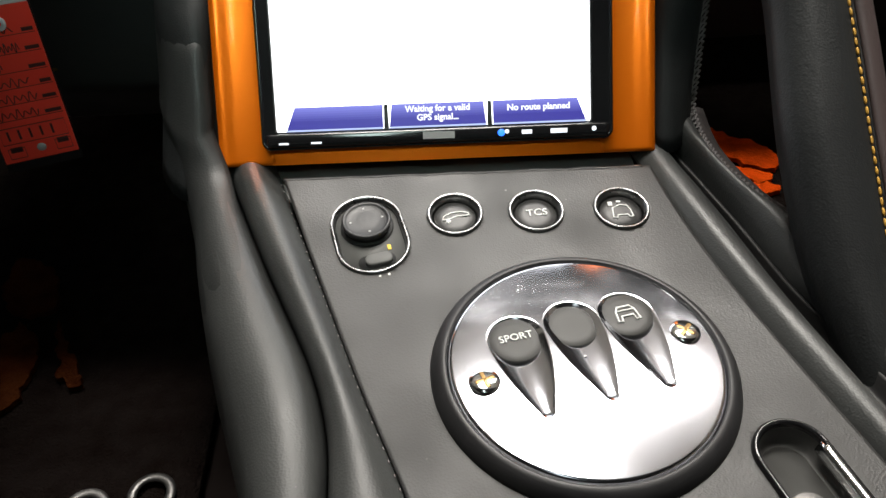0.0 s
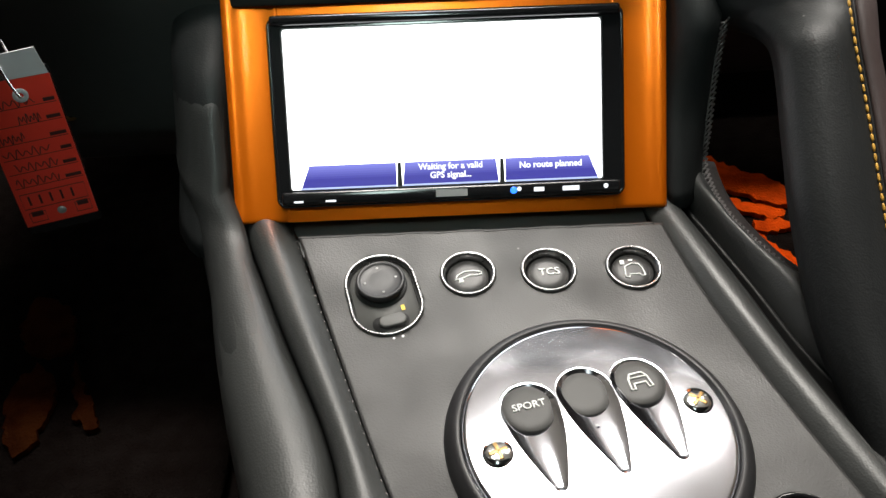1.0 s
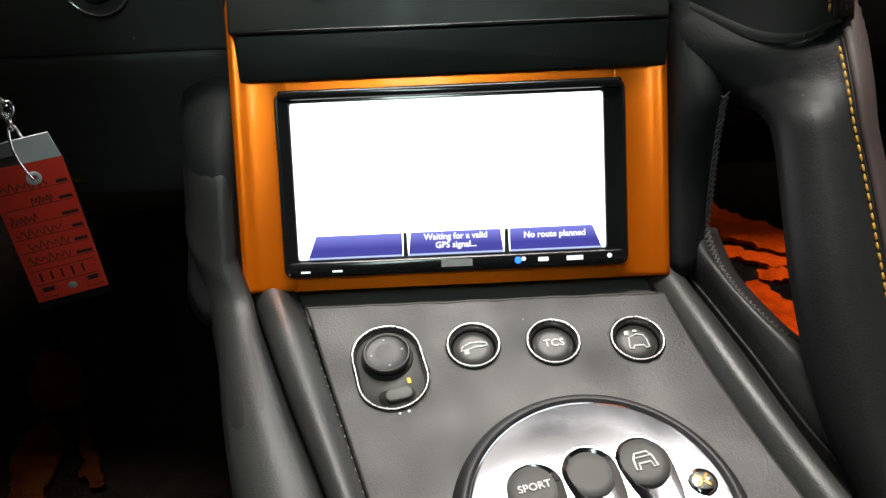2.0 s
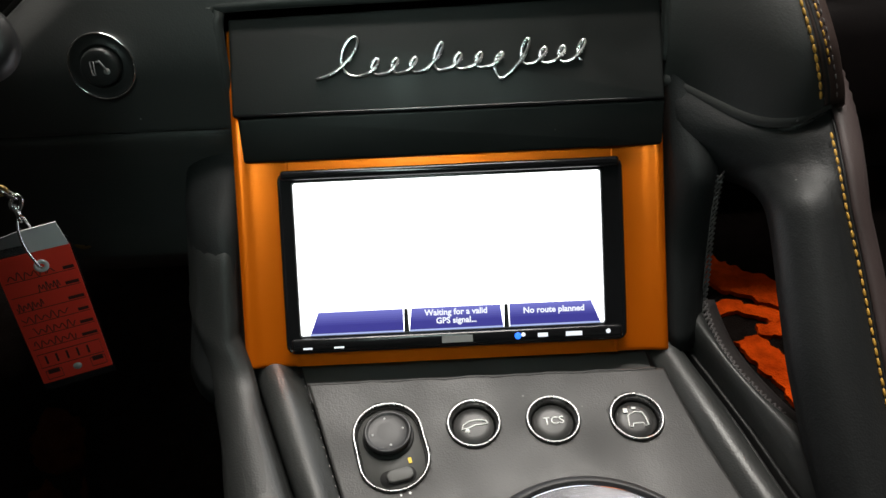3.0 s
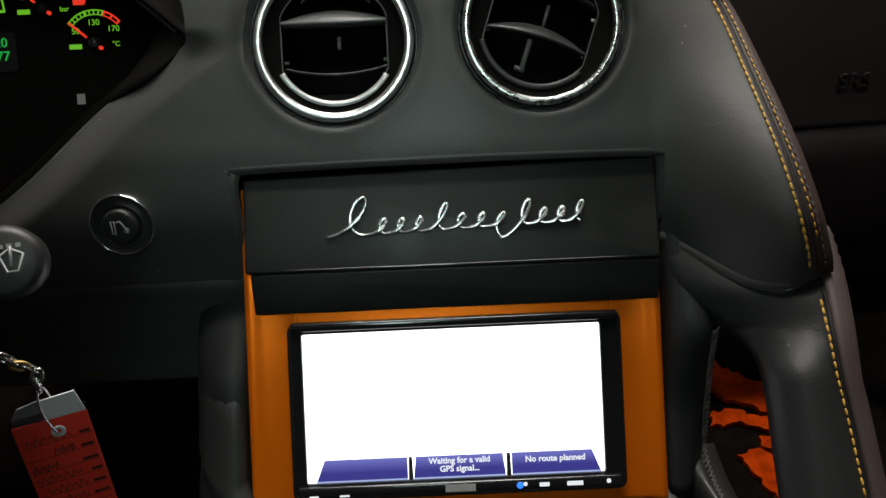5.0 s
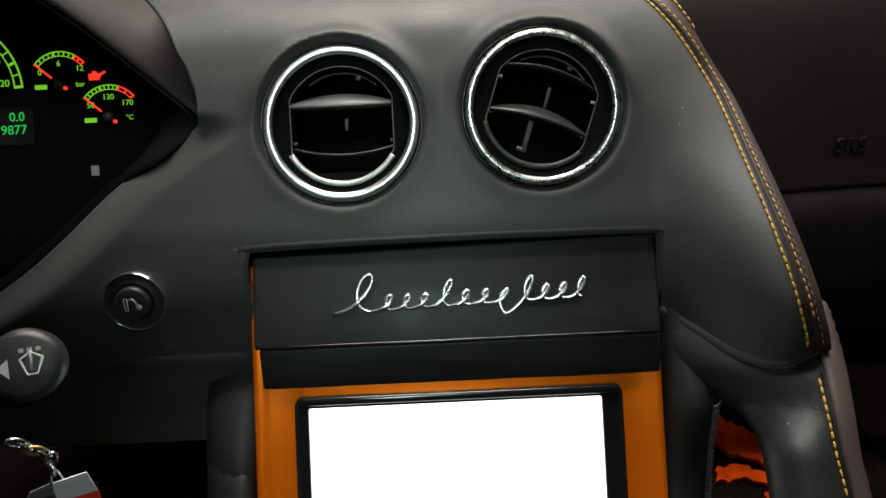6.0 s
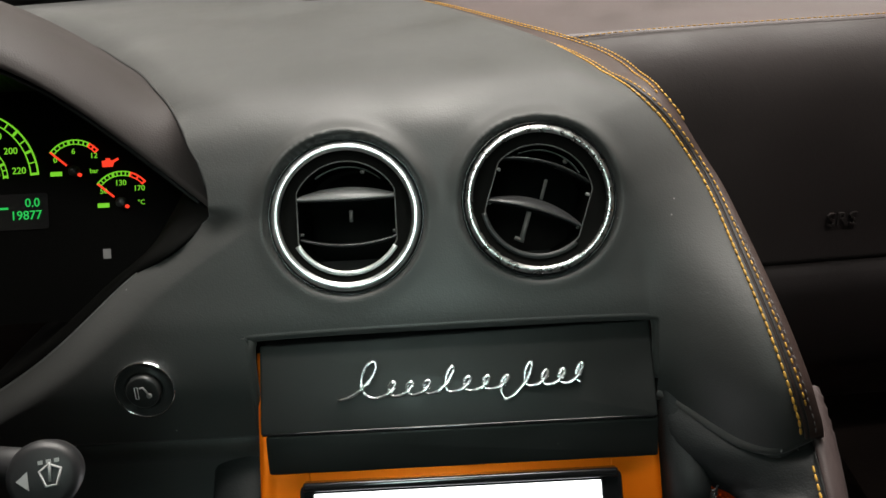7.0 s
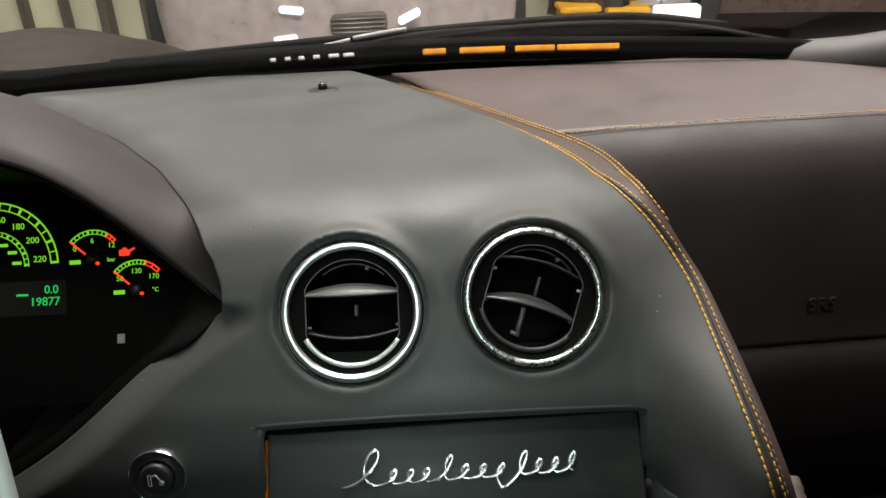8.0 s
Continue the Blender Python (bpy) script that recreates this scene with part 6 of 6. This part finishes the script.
outline = [(-0.0005, 0.0022), (0.0030, 0.0042), (0.0068, 0.0022), (0.0050, -0.0036), (0.0012, -0.0036)]
SG = SM @ Matrix.Translation((0, 0, 0.0007))
outline_mark("symbol", outline, SG, 0.0006, GREY_PRINT, stalk)
outline_mark("symbol", [(0.0032, 0.0050), (0.0028, -0.0020)], SG, 0.0006, GREY_PRINT, stalk, closed=False)
for x in (0.0002, 0.0030, 0.0058):
    bar("symbol", x - 0.0008, 0.0046, x + 0.0008, 0.0060, SG, GREY_PRINT, stalk)
part("symbol", slab([(-0.0085, 0.0), (-0.0045, 0.0030), (-0.0045, -0.0040)], 0, 0.0003, SG), GREY_PRINT, stalk, "pale arrow", smooth=False)

lock = thing("ignition_lock", "brass ignition lock barrel in the dark column side", "ignition lock", (-0.258, 0.54, 0.50))
KM = frame_at((-0.2580, 0.540, 0.5000), (0.9, 0.4, 0), (0, 0.45, 0.9))
part("barrel", lathe([(0.0085, -0.05), (0.0085, 0.0), (0.0072, 0.0015), (0, 0.0015)], KM, 28), BRASS, lock, "worn brass barrel")
part("key_slot", slab(round_rect(-0.001, -0.006, 0.001, 0.006, 0.0008), 0.0015, 0.0022, KM), DEEP_BLACK, lock)

tag = thing("key_tag", "red paper key tag in a clear sleeve on a wire ring", "key tag", (-0.1955, 0.3785, 0.575))
TM = frame_at((-0.1949, 0.3761, 0.5379), (0.923, 0.382, -0.041), (-0.003, 0.112, 0.994)) @ Matrix.Scale(0.965, 4)
part("sleeve", slab(round_rect(-0.0174, -0.0052, 0.0178, 0.0815, 0.0015), -0.0012, -0.0004, TM), GLOSS_BLACK, tag, "dark glossy sleeve back", smooth=False)
card = part("card", slab(round_rect(-0.0171, 0.0, 0.0171, 0.0769, 0.0005), -0.0004, 0.0004, TM), RED_CARD, tag, "red card", smooth=False)
part("paper", slab([(-0.0015, 0.0771), (0.0168, 0.0771), (0.0145, 0.0900), (-0.0022, 0.0892)], -0.0003, 0.0004, TM), WHITE_CARD, tag, "torn white paper edge", smooth=False)
part("paper_flap", slab([(-0.0168, 0.0771), (-0.0016, 0.0771), (-0.0023, 0.0890), (-0.0120, 0.0872), (-0.0158, 0.0815)], -0.0010, -0.0004, TM), SLEEVE_GREY, tag, "grey folded paper corner", smooth=False)
TF = TM @ Matrix.Translation((0, 0, 0.0004))
for k, y in enumerate((0.0222, 0.0300, 0.0378, 0.0456, 0.0545, 0.0632)):
    bar("printed_line", -0.0155, y - 0.00013, 0.0160, y + 0.00013, TF, DARK_PRINT, card, 0.0001)
    bar("printed_bar", 0.0082 + 0.0012 * (k % 3), y + 0.0008, 0.0156, y + 0.0026, TF, DARK_PRINT, card, 0.0001)
    # handwriting stays a plain wavy stroke
    n = 40
    start, reach = ((-0.0140, 0.0195), (-0.0120, 0.0195), (-0.0150, 0.0215), (-0.0150, 0.0120), (-0.0030, 0.0100), (-0.0140, 0.0210))[k]
    pts = [TF @ Vector((start + reach * i / n, y + 0.0027 + 0.0019 * math.sin(i * 0.95 + k) * (1 + 0.5 * math.sin(i * 0.37 + k * 2)), 0.0002)) for i in range(n + 1)]
    part("pen_stroke", tube(pts, 0.00024, 4), DARK_PRINT, card)
for x0, y0, x1, y1, bars in ((-0.0150, 0.0100, 0.0150, 0.0186, 4), (-0.0140, 0.0020, -0.0065, 0.0075, 1), (0.0078, 0.0026, 0.0150, 0.0082, 1)):
    part("printed_box", tube([TF @ Vector((x, y, 0.0001)) for x, y in ((x0, y0), (x1, y0), (x1, y1), (x0, y1))], 0.00020, 4, closed=True), DARK_PRINT, card)
    if bars == 1:
        bar("printed_bar", x0 + 0.0010, y1 - 0.0022, x1 - 0.0010, y1 + 0.0006, TF, DARK_PRINT, card, 0.0001)
    else:
        for k in range(5):
            bar("printed_bar", x0 + 0.0030 + 0.0050 * k, y0 + 0.0018, x0 + 0.0040 + 0.0050 * k, y1 - 0.0016, TF, DARK_PRINT, card, 0.0001)
part("eyelet", lathe([(0.0034, 0.0), (0.0034, 0.0008), (0.0014, 0.0008), (0.0014, 0.0)], TM @ Matrix.Translation((0.0022, 0.0690, 0.0003)), 20), WHITE_CARD, card, "white paper eyelet")
part("eyelet", lathe([(0.0022, 0.0004), (0.0018, 0.0009), (0, 0.0009)], TM @ Matrix.Translation((0.0010, 0.0058, 0.0003)), 20), GREY_PRINT, card, "grey metal eyelet")
part("wire_ring", tube([TM @ Vector(p) for p in spline([(0.0022, 0.0690, -0.0012), (0.0020, 0.0688, 0.0018), (0.0000, 0.0760, 0.0032), (-0.0014, 0.0850, 0.0034), (-0.0008, 0.0935, 0.0026), (0.0008, 0.0968, 0.0004), (0.0022, 0.0945, -0.0018), (0.0034, 0.0860, -0.0030), (0.0036, 0.0770, -0.0026), (0.0022, 0.0690, -0.0012)], 60)[:-1]], 0.00062, 7, closed=True), CHROME, tag, "steel wire ring")
for k in range(6):
    c = Vector(((0.0010, 0.0020, 0.0002, -0.0036, -0.0062, -0.0098)[k], (0.0985, 0.1042, 0.1092, 0.1120, 0.1160, 0.1190)[k], 0.0004 + 0.0010 * (k % 2)))
    lean = radians((0, -25, 40, 70, 35, 60)[k])
    link = []
    for a in np.linspace(0, math.tau, 20, endpoint=False):
        u, v = 0.0040 * math.cos(a), 0.0022 * math.sin(a)
        link.append(TM @ (c + Vector((-math.sin(lean) * u + (math.cos(lean) * v if k % 2 else 0), math.cos(lean) * u + (math.sin(lean) * v if k % 2 else 0), 0 if k % 2 else v))))
    part("chain_link", tube(link, 0.00095, 7, closed=True), BRASS if k == 3 else CHROME, tag, "worn metal chain link")

paddle = thing("gear_paddle", "grey metal gear shift paddle behind the wheel", "paddle", (-0.13, 0.30, 0.85))
blade = []
for p, w in (((-0.1085, 0.2645, 0.8140), 0.003), ((-0.1110, 0.2690, 0.8215), 0.010), ((-0.1165, 0.2800, 0.8370), 0.014), ((-0.1230, 0.2920, 0.8560), 0.017), ((-0.1300, 0.3030, 0.8750), 0.018), ((-0.1400, 0.3130, 0.8900), 0.016)):
    blade.append([(p[0], p[1], p[2]), (p[0] - 0.2 * w, p[1] - 0.0022, p[2] + 0.0015), (p[0] - w, p[1] + 0.001, p[2] + 0.002), (p[0] - 2 * w, p[1] + 0.006, p[2] + 0.002), (p[0] - 2 * w, p[1] + 0.010, p[2]), (p[0] - w, p[1] + 0.006, p[2] - 0.002)])
part("blade", loft([r + [r[0]] for r in blade], 20, 16), SATIN_METAL, paddle, "satin grey metal blade")
part("arm", tube(spline([(-0.150, 0.316, 0.885), (-0.20, 0.345, 0.85), (-0.29, 0.39, 0.80)], 12), 0.007, 10), SOFT_BLACK, paddle)
wheel = thing("steering_wheel", "black leather steering wheel with grey metal spokes", "steering wheel", (-0.345, 0.27, 0.775))
WM = frame_at((-0.345, 0.270, 0.775), (1, 0, 0), (0, 0.42, 0.91))
part("rim", tube([WM @ Vector((0.180 * math.cos(a), 0.180 * math.sin(a), 0)) for a in np.linspace(0, math.tau, 72, endpoint=False)], 0.0145, 12, closed=True), LEATHER, wheel, "leather rim")
part("hub", lathe([(0.085, -0.05), (0.09, -0.02), (0.07, -0.008), (0, -0.004)], WM, 40), SOFT_BLACK, wheel)
part("column", tube([WM @ Vector((0, 0, -0.03)), WM @ Vector((0, 0, -0.24))], 0.065, 24), SOFT_BLACK, wheel, "black column cover")
for a in (0, 180, 270):
    c, s = math.cos(radians(a)), math.sin(radians(a))
    part("spoke", tube([WM @ Vector((r * c, r * s, z)) for r, z in ((0.05, -0.02), (0.11, -0.012), (0.172, -0.002))], 0.022, 10, flat=0.4), STEEL, wheel, "grey metal spoke")
